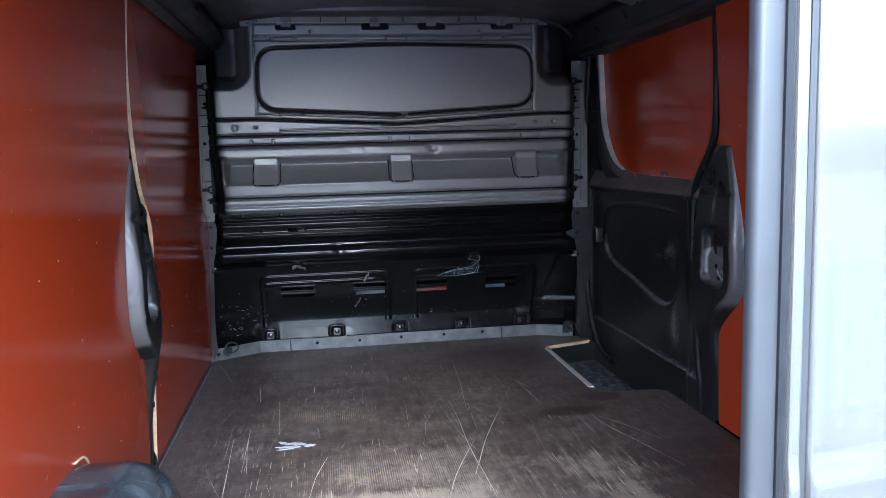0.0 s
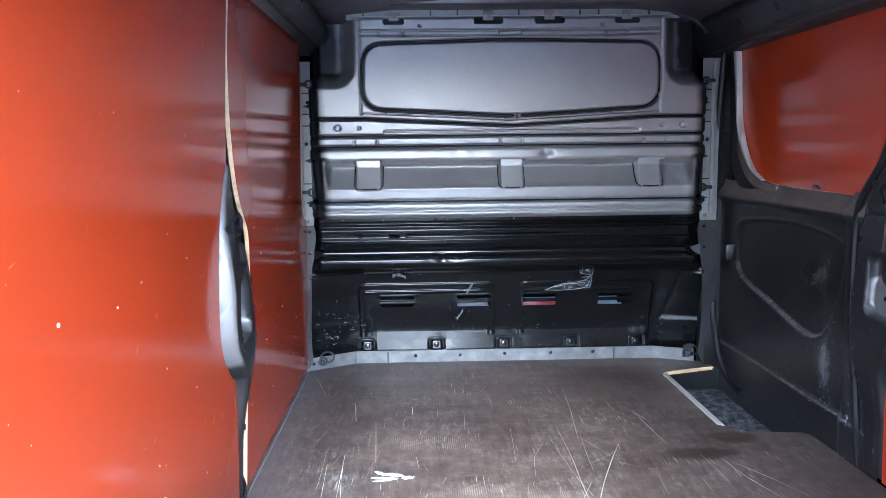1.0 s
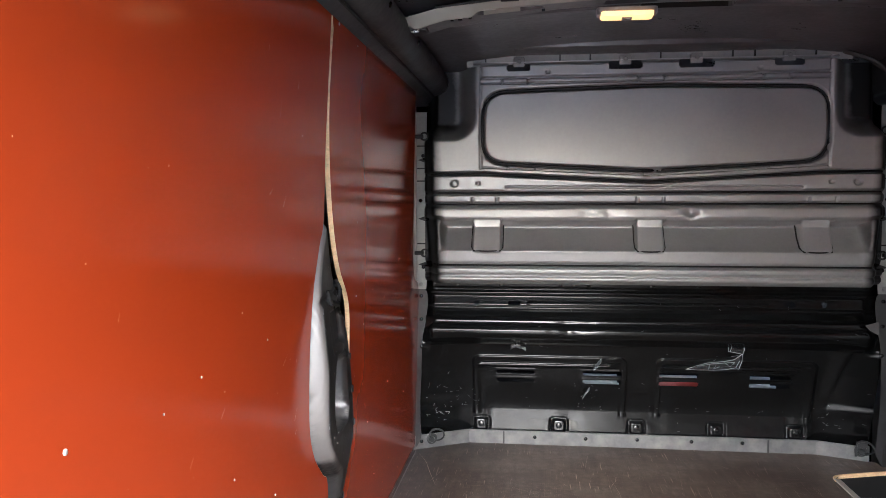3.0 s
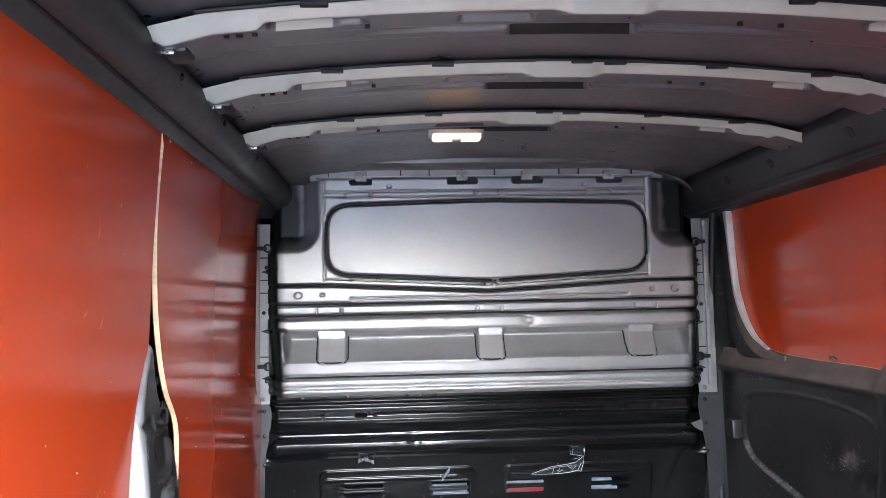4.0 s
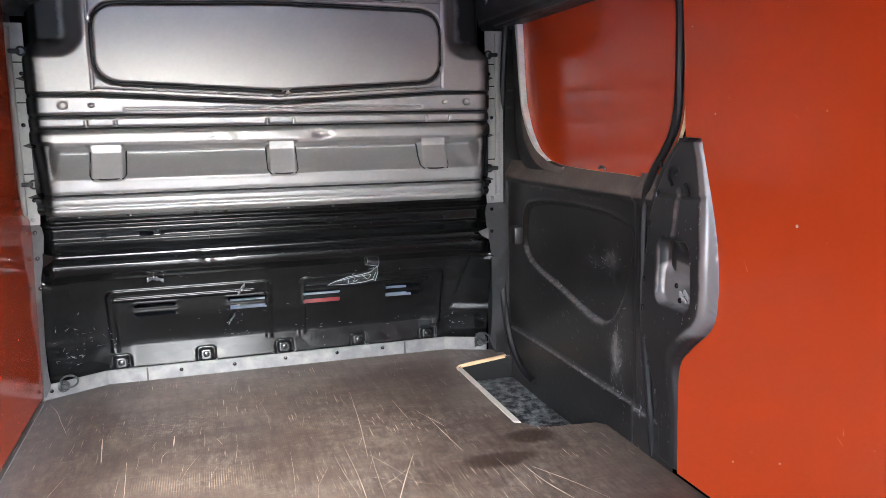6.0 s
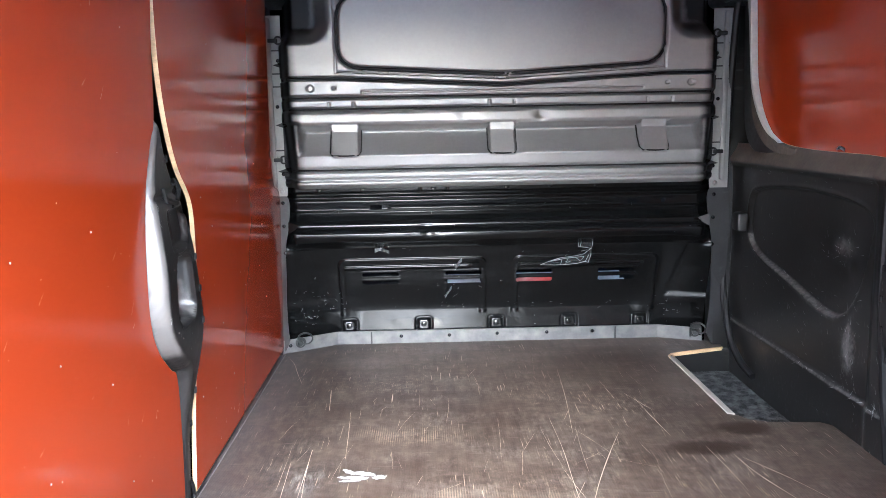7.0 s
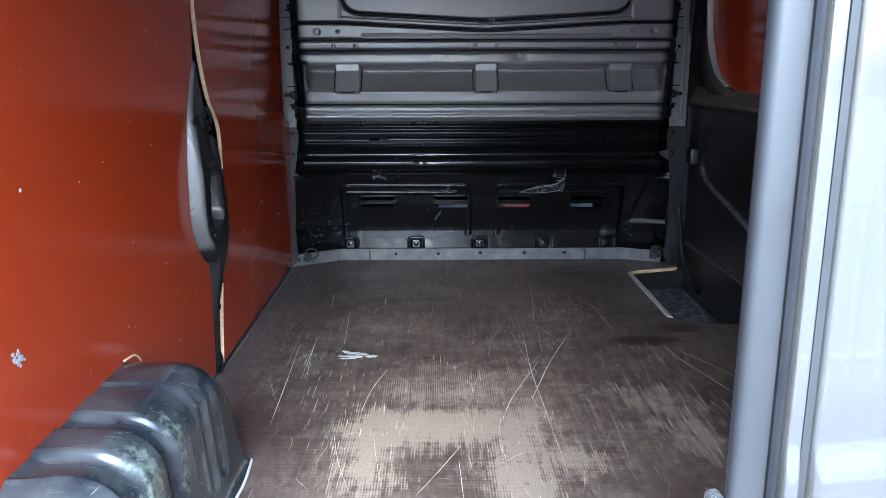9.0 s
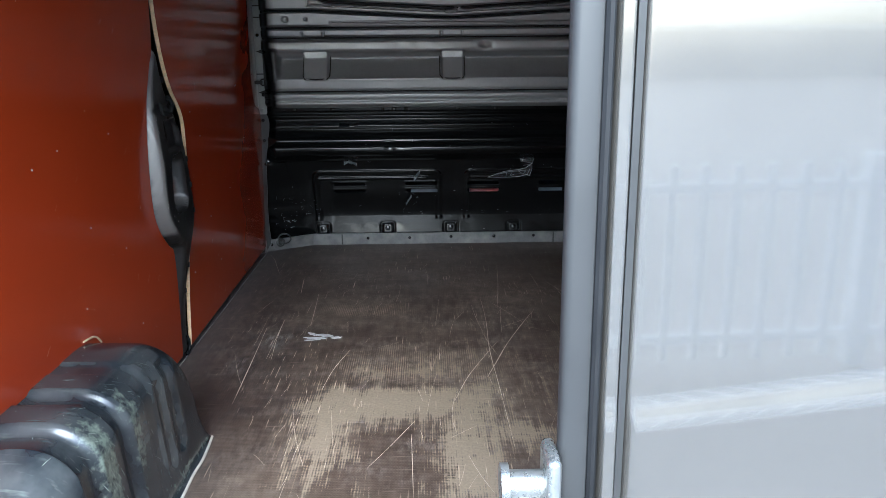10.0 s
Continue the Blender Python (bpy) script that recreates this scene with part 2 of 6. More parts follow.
    wear_tone = math("ADD", wear_tone, math("MULTIPLY", math("SUBTRACT", math("ADD", math("MULTIPLY", streak, 0.7), math("MULTIPLY", nz(9, 5, (0.6, 6, 1)), 0.3)), 0.5), 1.8))
    wear_tone = math("ADD", wear_tone, math("ADD", math("MULTIPLY", thread, 0.22), math("ADD", math("MULTIPLY", gx, 0.20), math("MULTIPLY", gy, 0.08))))
    wear_tone = math("ADD", wear_tone, math("MULTIPLY", math("SUBTRACT", nz(70, 5, (1, 0.08, 1), 0.65), 0.5), 2.6))
    worn = ramp(wear_tone, 0.10, 0.52, 0.0, 0.94)
    worn.node.clamp = True
    light = ramp(math("ADD", math("MULTIPLY", nz(1.7, 5), 0.7), math("MULTIPLY", streak, 0.3)), 0.40, 0.62)
    dark = mix(light, (0.050, 0.034, 0.026), (0.132, 0.101, 0.077))
    mottle = ramp(nz(26, 5, (1, 1, 1), 0.7), 0.36, 0.66)
    dark = mix(math("MULTIPLY", mottle, 0.55), dark, (0.030, 0.019, 0.014))
    rubbed = math("MAXIMUM", math("MAXIMUM", blob(-0.30, 1.55, 0.26, 0.14), blob(-0.10, 1.05, 0.50, 0.34)), math("MAXIMUM", blob(-0.45, 2.0, 0.35, 0.22), blob(0.25, 1.80, 0.4, 0.3)))
    rubbed = math("ADD", rubbed, math("MULTIPLY", math("SUBTRACT", nz(5, 5), 0.5), 2.2))
    hatch = math("MULTIPLY", ramp(math("ADD", weave, math("MULTIPLY", nz(45, 4), 1.6)), 1.1, 2.1), ramp(rubbed, 0.25, 1.0, 0.0, 0.7))
    dark = mix(hatch, dark, (0.38, 0.29, 0.21))
    lines = math("MULTIPLY", ramp(gx, -0.2, 0.9), ramp(math("ADD", math("MAXIMUM", blob(-0.33, 1.56, 0.22, 0.10), blob(-0.16, 1.08, 0.36, 0.20)), math("MULTIPLY", math("SUBTRACT", nz(8, 6, (1, 1, 1), 0.65), 0.5), 2.0)), 0.2, 0.7, 0.0, 0.55))
    lines = math("MULTIPLY", lines, ramp(nz(30, 5, (1, 0.4, 1), 0.7), 0.38, 0.60))
    dark = mix(lines, dark, (0.34, 0.265, 0.19))
    dusty = math("MULTIPLY", ramp(nz(5, 6, (1.0, 2.2, 1), 0.66), 0.46, 0.66, 0.0, 0.42), ramp(nz(70, 6, (1, 0.3, 1), 0.75), 0.42, 0.62))
    dark = mix(dusty, dark, (0.225, 0.190, 0.168))
    # fine pale streaks along the loading direction
    trail = math("MULTIPLY", ramp(nz(75, 5, (1, 0.06, 1), 0.68), 0.50, 0.66), ramp(math("ADD", blob(0.16, 1.15, 0.66, 0.75), math("MULTIPLY", math("SUBTRACT", nz(6, 6, (1, 1, 1), 0.65), 0.5), 2.2)), 0.15, 0.9, 0.0, 0.42))
    trail = math("MULTIPLY", trail, ramp(nz(55, 6, (1, 0.7, 1), 0.8), 0.44, 0.60))
    dark = mix(trail, dark, (0.33, 0.262, 0.185))
    # the film is hardly worn along the side wall
    film = ramp(math("ADD", math("MULTIPLY", math("ADD", sep.outputs[0], 0.42), -4.5), math("MULTIPLY", math("SUBTRACT", blotch, 0.5), 2.0)), 0.0, 0.9, 0.0, 0.85)
    dark = mix(math("MULTIPLY", film, ramp(nz(24, 6, (1.6, 0.5, 1), 0.75), 0.38, 0.60, 1.0, 0.15)), dark, (0.028, 0.023, 0.023))
    scuffed = ramp(math("ADD", math("MAXIMUM", blob(-0.58, 1.27, 0.12, 0.18), blob(-0.66, 1.08, 0.07, 0.10)), math("MULTIPLY", math("SUBTRACT", nz(11, 6), 0.5), 2.0)), 0.4, 1.0)
    dark = mix(math("MULTIPLY", math("MULTIPLY", scuffed, ramp(nz(60, 6, (1, 0.25, 1), 0.75), 0.44, 0.64)), 0.45), dark, (0.30, 0.29, 0.28))
    pale = mix(fine, (0.165, 0.130, 0.092), (0.243, 0.196, 0.142))
    col = mix(worn, dark, pale)
    # short pale scrapes along the loading direction
    scr = math("MULTIPLY", ramp(nz(9, 2, (22, 1.0, 1), 0.4), 0.66, 0.72), ramp(blotch, 0.45, 0.6))
    col = mix(math("MULTIPLY", scr, 0.75), col, (0.46, 0.37, 0.28))
    scr2 = math("MULTIPLY", ramp(nz(8, 2, (1.2, 18, 1), 0.4), 0.67, 0.73), 0.15)
    col = mix(scr2, col, (0.34, 0.28, 0.23))
    # brown oil stains by the side step
    stain = ramp(math("ADD", math("MAXIMUM", blob(0.47, 1.43, 0.12, 0.06), blob(0.62, 1.55, 0.10, 0.06)), math("MULTIPLY", math("SUBTRACT", nz(22, 5), 0.5), 0.9)), 0.05, 0.4)
    col = mix(math("MULTIPLY", stain, 0.85), col, (0.030, 0.018, 0.012))
    # grey dusty strip along the side wall
    dust = ramp(math("ADD", math("MULTIPLY", math("ADD", sep.outputs[0], 0.83), -5.0), math("MULTIPLY", blotch, 2.2)), 0.3, 1.0)
    col = mix(math("MULTIPLY", dust, 0.3), col, (0.11, 0.11, 0.115))
    links(nt, [(col, bs.inputs["Base Color"])])
    bs.inputs["Specular IOR Level"].default_value = 0.35
    links(nt, [(math("ADD", ramp(worn, 0, 1, 0.44, 0.72), math("MULTIPLY", math("SUBTRACT", blotch, 0.5), 0.35)), bs.inputs["Roughness"])])
    bp = n.new("ShaderNodeBump")
    bp.inputs["Strength"].default_value, bp.inputs["Distance"].default_value = 0.25, 0.0006
    links(nt, [(math("ADD", math("MULTIPLY", grid, 0.5), fine), bp.inputs["Height"]), (bp.outputs[0], bs.inputs["Normal"])])
    return m


math_pi = math.pi
M_FLOOR = floor_material()
M_LAMP = bpy.data.materials.new("lamp_lens")
M_LAMP.use_nodes = True
M_LAMP.node_tree.nodes["Principled BSDF"].inputs["Base Color"].default_value = (0.9, 0.75, 0.55, 1)
M_LAMP.node_tree.nodes["Principled BSDF"].inputs["Emission Color"].default_value = (1.0, 0.45, 0.12, 1)
M_LAMP.node_tree.nodes["Principled BSDF"].inputs["Emission Strength"].default_value = 0.13


# ---------------------------------------------------------------- building helpers
def thing(name, loc, label, category, group="", kind=""):
    ob = new(name)
    ob.location = loc
    ob.empty_display_size = 0.05
    return tagged(ob, label, category, group, kind)


def root_place(ob):
    p = Vector((0, 0, 0))
    while ob:
        p, ob = p + ob.location, ob.parent
    return p


def finish(name, me, mats, parent, label, smooth):
    for m in mats if isinstance(mats, (list, tuple)) else [mats]:
        me.materials.append(m)
    if smooth:
        me.shade_smooth()
        if smooth is not True:
            me.set_sharp_from_angle(angle=radians(smooth))
    ob = new(name, me)
    if parent:
        ob.parent = parent
        me.transform(Matrix.Translation(-root_place(parent)))
    if label:
        ob["label"] = label
    return ob


def part(name, bm, mats, parent=None, label="", smooth=35):
    """One mesh object, given in world coordinates, under a thing or a part."""
    bmesh.ops.recalc_face_normals(bm, faces=bm.faces[:])
    layer = bm.faces.layers.int.get("flat")
    soft_faces = [not f[layer] for f in bm.faces] if layer and smooth else None
    me = bpy.data.meshes.new(name)
    bm.to_mesh(me)
    bm.free()
    ob = finish(name, me, mats, parent, label, smooth)
    if soft_faces:
        me.polygons.foreach_set("use_smooth", soft_faces)
    return ob


def piece(name, me, m, parent):
    """A repeat that shares the mesh data of its kind, which is built about its own middle."""
    ob = new(name, me)
    ob.parent = parent
    ob.matrix_local = Matrix.Translation(-root_place(parent)) @ m
    return ob


def box(bm, x0, x1, y0, y1, z0, z1, bevel=0.0, seg=2, mat=0):
    vs = [bm.verts.new((x, y, z)) for x in (x0, x1) for y in (y0, y1) for z in (z0, z1)]
    fs = [bm.faces.new([vs[i] for i in f]) for f in ((0, 1, 3, 2), (4, 6, 7, 5), (0, 4, 5, 1), (2, 3, 7, 6), (0, 2, 6, 4), (1, 5, 7, 3))]
    for f in fs:
        f.material_index = mat
    if bevel:
        es = list({e for f in fs for e in f.edges})
        bmesh.ops.bevel(bm, geom=es, offset=bevel, segments=seg, affect="EDGES", profile=0.5)
    return vs


def curve_through(points, per=6, closed=False):
    """A smooth line through the points."""
    p = [Vector(q) for q in points]
    n, out = len(p), []
    for i in range(n if closed else n - 1):
        a = p[(i - 1) % n] if closed or i else p[0]
        b, c = p[i], p[(i + 1) % n]
        d = p[(i + 2) % n] if closed or i + 2 < n else p[-1]
        for k in range(per):
            t = k / per
            out.append(0.5 * (2 * b + (c - a) * t + (2 * a - 5 * b + 4 * c - d) * t * t + (3 * b - a - 3 * c + d) * t ** 3))
    if not closed:
        out.append(p[-1])
    return out


def tube(bm, pts, r, sides=8, closed=False, flat=1.0, mat=0):
    """A round (or flattened) bar along a line."""
    pts = [Vector(p) for p in pts]
    n, rings = len(pts), []
    for i, p in enumerate(pts):
        a, b = (pts[i - 1] if i or closed else p), (pts[(i + 1) % n] if i + 1 < n or closed else p)
        d = (b - a).normalized()
        u = d.cross(Vector((0.31, 0.17, 0.93))).normalized()
        v = d.cross(u)
        rings.append([bm.verts.new(p + r * (math.cos(2 * math.pi * k / sides) * u + flat * math.sin(2 * math.pi * k / sides) * v)) for k in range(sides)])
    for i in range(n if closed else n - 1):
        a, b = rings[i], rings[(i + 1) % n]
        for k in range(sides):
            f = bm.faces.new((a[k], a[(k + 1) % sides], b[(k + 1) % sides], b[k]))
            f.material_index = mat
    if not closed:
        for ring in (rings[0], rings[-1]):
            bm.faces.new(ring).material_index = mat


def disc(bm, centre, normal, r, h, sides=12, dome=0.0, mat=0):
    """A short cylinder or a domed head."""
    z = Vector(normal).normalized()
    q = z.to_track_quat("Z", "Y").to_matrix()
    c = Vector(centre)
    rings = []
    prof = [(r, 0.0), (r, h * 0.6), (r * 0.75, h)] if dome else [(r, 0.0), (r, h)]
    for rr, hh in prof:
        rings.append([bm.verts.new(c + q @ Vector((rr * math.cos(2 * math.pi * k / sides), rr * math.sin(2 * math.pi * k / sides), hh))) for k in range(sides)])
    for a, b in zip(rings, rings[1:]):
        for k in range(sides):
            bm.faces.new((a[k], a[(k + 1) % sides], b[(k + 1) % sides], b[k])).material_index = mat
    bm.faces.new(rings[-1]).material_index = mat
    bm.faces.new(rings[0]).material_index = mat


def inset_loop(loop, d):
    """The closed 2D loop moved inwards by d."""
    n = len(loop)
    area = sum(loop[i][0] * loop[(i + 1) % n][1] - loop[(i + 1) % n][0] * loop[i][1] for i in range(n))
    s, out = (1 if area > 0 else -1), []
    for i in range(n):
        a, b, c = Vector(loop[i - 1]), Vector(loop[i]), Vector(loop[(i + 1) % n])
        e1, e2 = (b - a).normalized(), (c - b).normalized()
        n1, n2 = Vector((-e1.y, e1.x)), Vector((-e2.y, e2.x))
        m = (n1 + n2)
        m = m / max(0.35, m.length_squared / 2) if m.length > 1e-6 else n1
        out.append(b + s * d * m)
    return out


def plate(bm, outer, place, thick, holes=(), edge=0.0, front=0, side=1, hole_depth=None, hole_mat=None):
    """A plate cut to a closed 2D outline, with a rounded front edge and holes or trays. place(u, v, d): the point at depth d behind the front."""
    flat = bm.faces.layers.int.get("flat") or bm.faces.layers.int.new("flat")
    # from the front face outwards: (inset, depth)
    prof = [(i, d) for i, d in [(edge, 0.0), (edge * 0.3, edge * 0.3), (0.0, edge)]] if edge else [(0.0, 0.0)]
    rings = []
    for ins, d in prof + [(0.0, thick)]:
        loop = inset_loop(outer, ins) if ins else [Vector(p) for p in outer]
        rings.append([bm.verts.new(place(p[0], p[1], d)) for p in loop])
    n = len(outer)
    for a, b in zip(rings, rings[1:]):
        for k in range(n):
            bm.faces.new((a[k], a[(k + 1) % n], b[(k + 1) % n], b[k])).material_index = side

    def loop_edges(vs):
        return [bm.edges.get((vs[i], vs[(i + 1) % len(vs)])) or bm.edges.new((vs[i], vs[(i + 1) % len(vs)])) for i in range(len(vs))]

    es = loop_edges(rings[0])
    for hole in holes:
        depth = thick if hole_depth is None else hole_depth
        hr = [bm.verts.new(place(p[0], p[1], 0.0)) for p in hole]
        lo = [bm.verts.new(place(p[0], p[1], depth)) for p in (inset_loop(hole, 0.004) if hole_depth else hole)]
        k2 = len(hole)
        for k in range(k2):
            bm.faces.new((hr[k], hr[(k + 1) % k2], lo[(k + 1) % k2], lo[k])).material_index = side if hole_mat is None else hole_mat
        es += loop_edges(hr)
        if hole_depth:
            bm.faces.new(lo).material_index = front if hole_mat is None else hole_mat
    r = bmesh.ops.triangle_fill(bm, edges=es, use_beauty=True)
    for f in r["geom"]:
        if isinstance(f, bmesh.types.BMFace):
            f.material_index, f[flat] = front, 1
    bm.faces.new(rings[-1]).material_index = side


def rounded(u0, u1, v0, v1, r, n=5):
    out = []
    for cu, cv, a0 in ((u1 - r, v1 - r, 0), (u0 + r, v1 - r, 90), (u0 + r, v0 + r, 180), (u1 - r, v0 + r, 270)):
        for k in range(n + 1):
            a = radians(a0 + 90 * k / n)
            out.append((cu + r * math.cos(a), cv + r * math.sin(a)))
    return out


def sm(a, b, x):
    t = np.clip((x - a) / (b - a), 0, 1)
    return t * t * (3 - 2 * t)


def band(x, a, b, s):
    """1 between a and b, with soft sides s wide."""
    return sm(a - s / 2, a + s / 2, x) * (1 - sm(b - s / 2, b + s / 2, x))


def rbox(x, z, x0, x1, z0, z1, r, s):
    """1 inside a box with rounded corners, soft sides s wide."""
    dx = np.maximum(np.maximum(x0 + r - x, x - x1 + r), 0)
    dz = np.maximum(np.maximum(z0 + r - z, z - z1 + r), 0)
    inner = np.minimum(np.maximum(np.maximum(x0 + r - x, x - x1 + r), np.maximum(z0 + r - z, z - z1 + r)), 0)
    d = np.hypot(dx, dz) + inner - r
    return 1 - sm(-s / 2, s / 2, d)


def ring(x, z, x0, x1, z0, z1, r, w, s):
    """A groove w wide along a rounded box."""
    return rbox(x, z, x0, x1, z0, z1, r, s) - rbox(x, z, x0 + w, x1 - w, z0 + w, z1 - w, max(0.002, r - w), s)


def sheet(name, us, vs, place, mats, parent, label="", keep=None, mat_of=None, wear_tone=None):
    """A pressed sheet: a grid over us and vs, put in place by place(U, V) -> X, Y, Z arrays. keep(U, V): which cells stay."""
    U, V = np.meshgrid(us, vs)
    X, Y, Z = place(U, V)
    nu, nv = len(us), len(vs)
    idx = np.arange(nu * nv).reshape(nv, nu)
    quads = np.stack([idx[:-1, :-1], idx[:-1, 1:], idx[1:, 1:], idx[1:, :-1]], -1).reshape(-1, 4)
    cu, cv = (U[:-1, :-1] + U[1:, 1:]).ravel() / 2, (V[:-1, :-1] + V[1:, 1:]).ravel() / 2
    if keep is not None:
        k = keep(cu, cv)
        quads, cu, cv = quads[k], cu[k], cv[k]
    me = bpy.data.meshes.new(name)
    me.from_pydata(np.stack([X, Y, Z], -1).reshape(-1, 3).tolist(), [], quads.tolist())
    if mat_of is not None:
        me.polygons.foreach_set("material_index", mat_of(cu, cv).astype(np.int32))
    me.update()
    if wear_tone is not None:
        me.attributes.new("wear_tone", "FLOAT", "POINT").data.foreach_set("value", wear_tone(U, V).ravel().astype(np.float32))
    return finish(name, me, mats, parent, label, True)


# ---------------------------------------------------------------- the place in numbers
def x_left(z):
    return -0.82 + 0.036 * z


def x_right(z):
    return 0.861 - 0.038 * z


def x_door(z):
    return 0.885 - 0.02 * z


REAR, FRONT, GROUND = -0.47, 2.50, -0.58
def smooth2(pts, per=5):
    return [(p.x, p.y) for p in curve_through(pts, per)]


def poly_sd(px, pz, poly):
    """Signed distance to a closed polygon, negative inside."""
    d = np.full(px.shape, 1e9)
    inside = np.zeros(px.shape, bool)
    n = len(poly)
    for i in range(n):
        (ax, az), (bx, bz) = poly[i], poly[(i + 1) % n]
        ex, ez = bx - ax, bz - az
        t = np.clip(((px - ax) * ex + (pz - az) * ez) / (ex * ex + ez * ez), 0, 1)
        d = np.minimum(d, np.hypot(px - ax - t * ex, pz - az - t * ez))
        cross = ((az > pz) != (bz > pz)) & (px < (bx - ax) * (pz - az) / (bz - az + 1e-12) + ax)
        inside ^= cross
    return np.where(inside, -d, d)


def rivet_mesh(name, r, h, mat):
    bm = bmesh.new()
    disc(bm, (0, 0, 0), (0, 0, 1), r, h, 10, dome=1.0)
    bmesh.ops.recalc_face_normals(bm, faces=bm.faces[:])
    me = bpy.data.meshes.new(name)
    bm.to_mesh(me)
    bm.free()
    me.materials.append(mat)
    me.shade_smooth()
    return me


def facing(p, normal):
    return Matrix.Translation(p) @ Vector(normal).to_track_quat("Z", "Y").to_matrix().to_4x4()


SCREW = rivet_mesh("screw", 0.0017, 0.0010, M_SCREW)
SCREW_WIDE = rivet_mesh("screw", 0.0033, 0.0016, M_SCREW)
RIVET = rivet_mesh("rivet", 0.0085, 0.005, M_FLANGE)
BOLT = rivet_mesh("bolt", 0.0068, 0.004, M_BLACK)
STUD = rivet_mesh("stud", 0.0115, 0.003, M_BLACK)

# ---------------------------------------------------------------- ground and yard behind the van
bm = bmesh.new()
vs = [bm.verts.new(p) for p in ((-400, -400, GROUND), (400, -400, GROUND), (400, 400, GROUND), (-400, 400, GROUND))]
bm.faces.new(vs)
tagged(part("ground", bm, M_GROUND), "grey concrete yard behind the van", "ground", kind="structure")


def yard_fence():
    root = thing("metal_fence", (0, -3.25, GROUND), "low white coated steel bar fence across the yard", "fence")

    def mesh_of(name, w, z0, z1):
        b = bmesh.new()
        box(b, -w, w, -w, w, z0, z1, 0.003, 1)
        me = bpy.data.meshes.new(name)
        b.to_mesh(me)
        b.free()
        me.materials.append(M_FENCE)
        return me

    for z in (0.14, 0.86):
        b = bmesh.new()
        box(b, -6, 6, -3.268, -3.232, GROUND + z, GROUND + z + 0.04, 0.004)
        part("rail", b, M_FENCE, root)
    bar, post = mesh_of("bar", 0.019, 0.06, 0.98), mesh_of("post", 0.045, 0.0, 1.02)
    for i in range(71):
        piece("post" if i % 14 == 5 else "bar", post if i % 14 == 5 else bar, Matrix.Translation((-5.9 + 0.168 * i, -3.25, GROUND)), root)


yard_fence()
shed = thing("warehouse", (0, -48, GROUND), "pale grey clad warehouse beyond the fence", "building")
bm = bmesh.new()
box(bm, -45, 45, -60, -48, GROUND, 2.4)
part("wall", bm, M_SHED, shed)
bm = bmesh.new()
box(bm, -45.4, 45.4, -60.4, -47.6, 2.4, 2.7, 0.05)
part("roof", bm, M_FENCE, shed, "white roof edge")

# ---------------------------------------------------------------- body shell
def shell_box(name, dims, mat, label, bevel=0.0):
    b = bmesh.new()
    box(b, *dims, bevel)
    return tagged(part(name, b, mat), label, "van body", kind="structure")


for side, x0, x1 in (("left", -0.95, -0.905), ("right", 0.945, 0.99)):
    shell_box("wall_" + side, (x0, x1, REAR, 2.60, -0.25, 1.44), M_BLACK, "dark inner face of the van's side")
    # unseen cab sides; the opening left between them lets daylight onto the papers
    shell_box("cab_door_" + side, (x0, x1, 2.60, 3.0, -0.25, 0.42), M_BLACK, "dark inner face of the cab door below its window")
    shell_box("cab_side_" + side, (x0, x1, 2.60, 3.0, 0.85, 1.44), M_BLACK, "dark cab side above the door window")
# added wall: blocks light that would leak through the bulkhead's holes
shell_box("wall_front", (-0.905, 0.945, 2.95, 3.0, -0.25, 1.5), M_BLACK, "added black wall that keeps the unseen cab dark behind the bulkhead")
shell_box("underfloor", (-0.905, 0.945, REAR, 2.95, -0.16, -0.135), M_BLACK, "steel underfloor of the van")
shell_box("pillar_rear", (-0.95, -0.835, REAR - 0.03, REAR + 0.05, -0.25, 1.44), M_SILVER, "silver painted rear pillar of the van", 0.012)
shell_box("lintel_rear", (-0.95, 0.99, REAR - 0.03, REAR + 0.06, 1.36, 1.5), M_SILVER, "silver painted frame above the rear doors", 0.01)
shell_box("sill_rear", (-0.95, 0.99, REAR - 0.05, REAR - 0.002, -0.25, -0.014), M_SILVER, "silver painted sill under the rear doors", 0.01)


def arch_z(x, mid, drop):
    return mid - drop * (x / 0.75) ** 2


def ceiling():
    xs = np.linspace(-0.93, 0.97, 40)
    ys = np.linspace(REAR, 2.95, 30)
    bm = bmesh.new()
    lo = [[bm.verts.new((x, y, arch_z(x, 1.436, 0.05))) for x in xs] for y in ys]
    hi = [[bm.verts.new((x, y, arch_z(x, 1.495, 0.05))) for x in xs] for y in ys]
    for j in range(len(ys) - 1):
        for i in range(len(xs) - 1):
            bm.faces.new((lo[j][i], lo[j][i + 1], lo[j + 1][i + 1], lo[j + 1][i]))
            bm.faces.new((hi[j][i], hi[j + 1][i], hi[j + 1][i + 1], hi[j][i + 1]))
    for j in range(len(ys) - 1):
        for i in (0, -1):
            bm.faces.new((lo[j][i], lo[j + 1][i], hi[j + 1][i], hi[j][i]))
    for i in range(len(xs) - 1):
        for j in (0, -1):
            bm.faces.new((lo[j][i], lo[j][i + 1], hi[j][i + 1], hi[j][i]))
    tagged(part("ceiling", bm, M_ROOF), "dark painted bare metal roof skin", "ceiling", kind="structure")


ceiling()


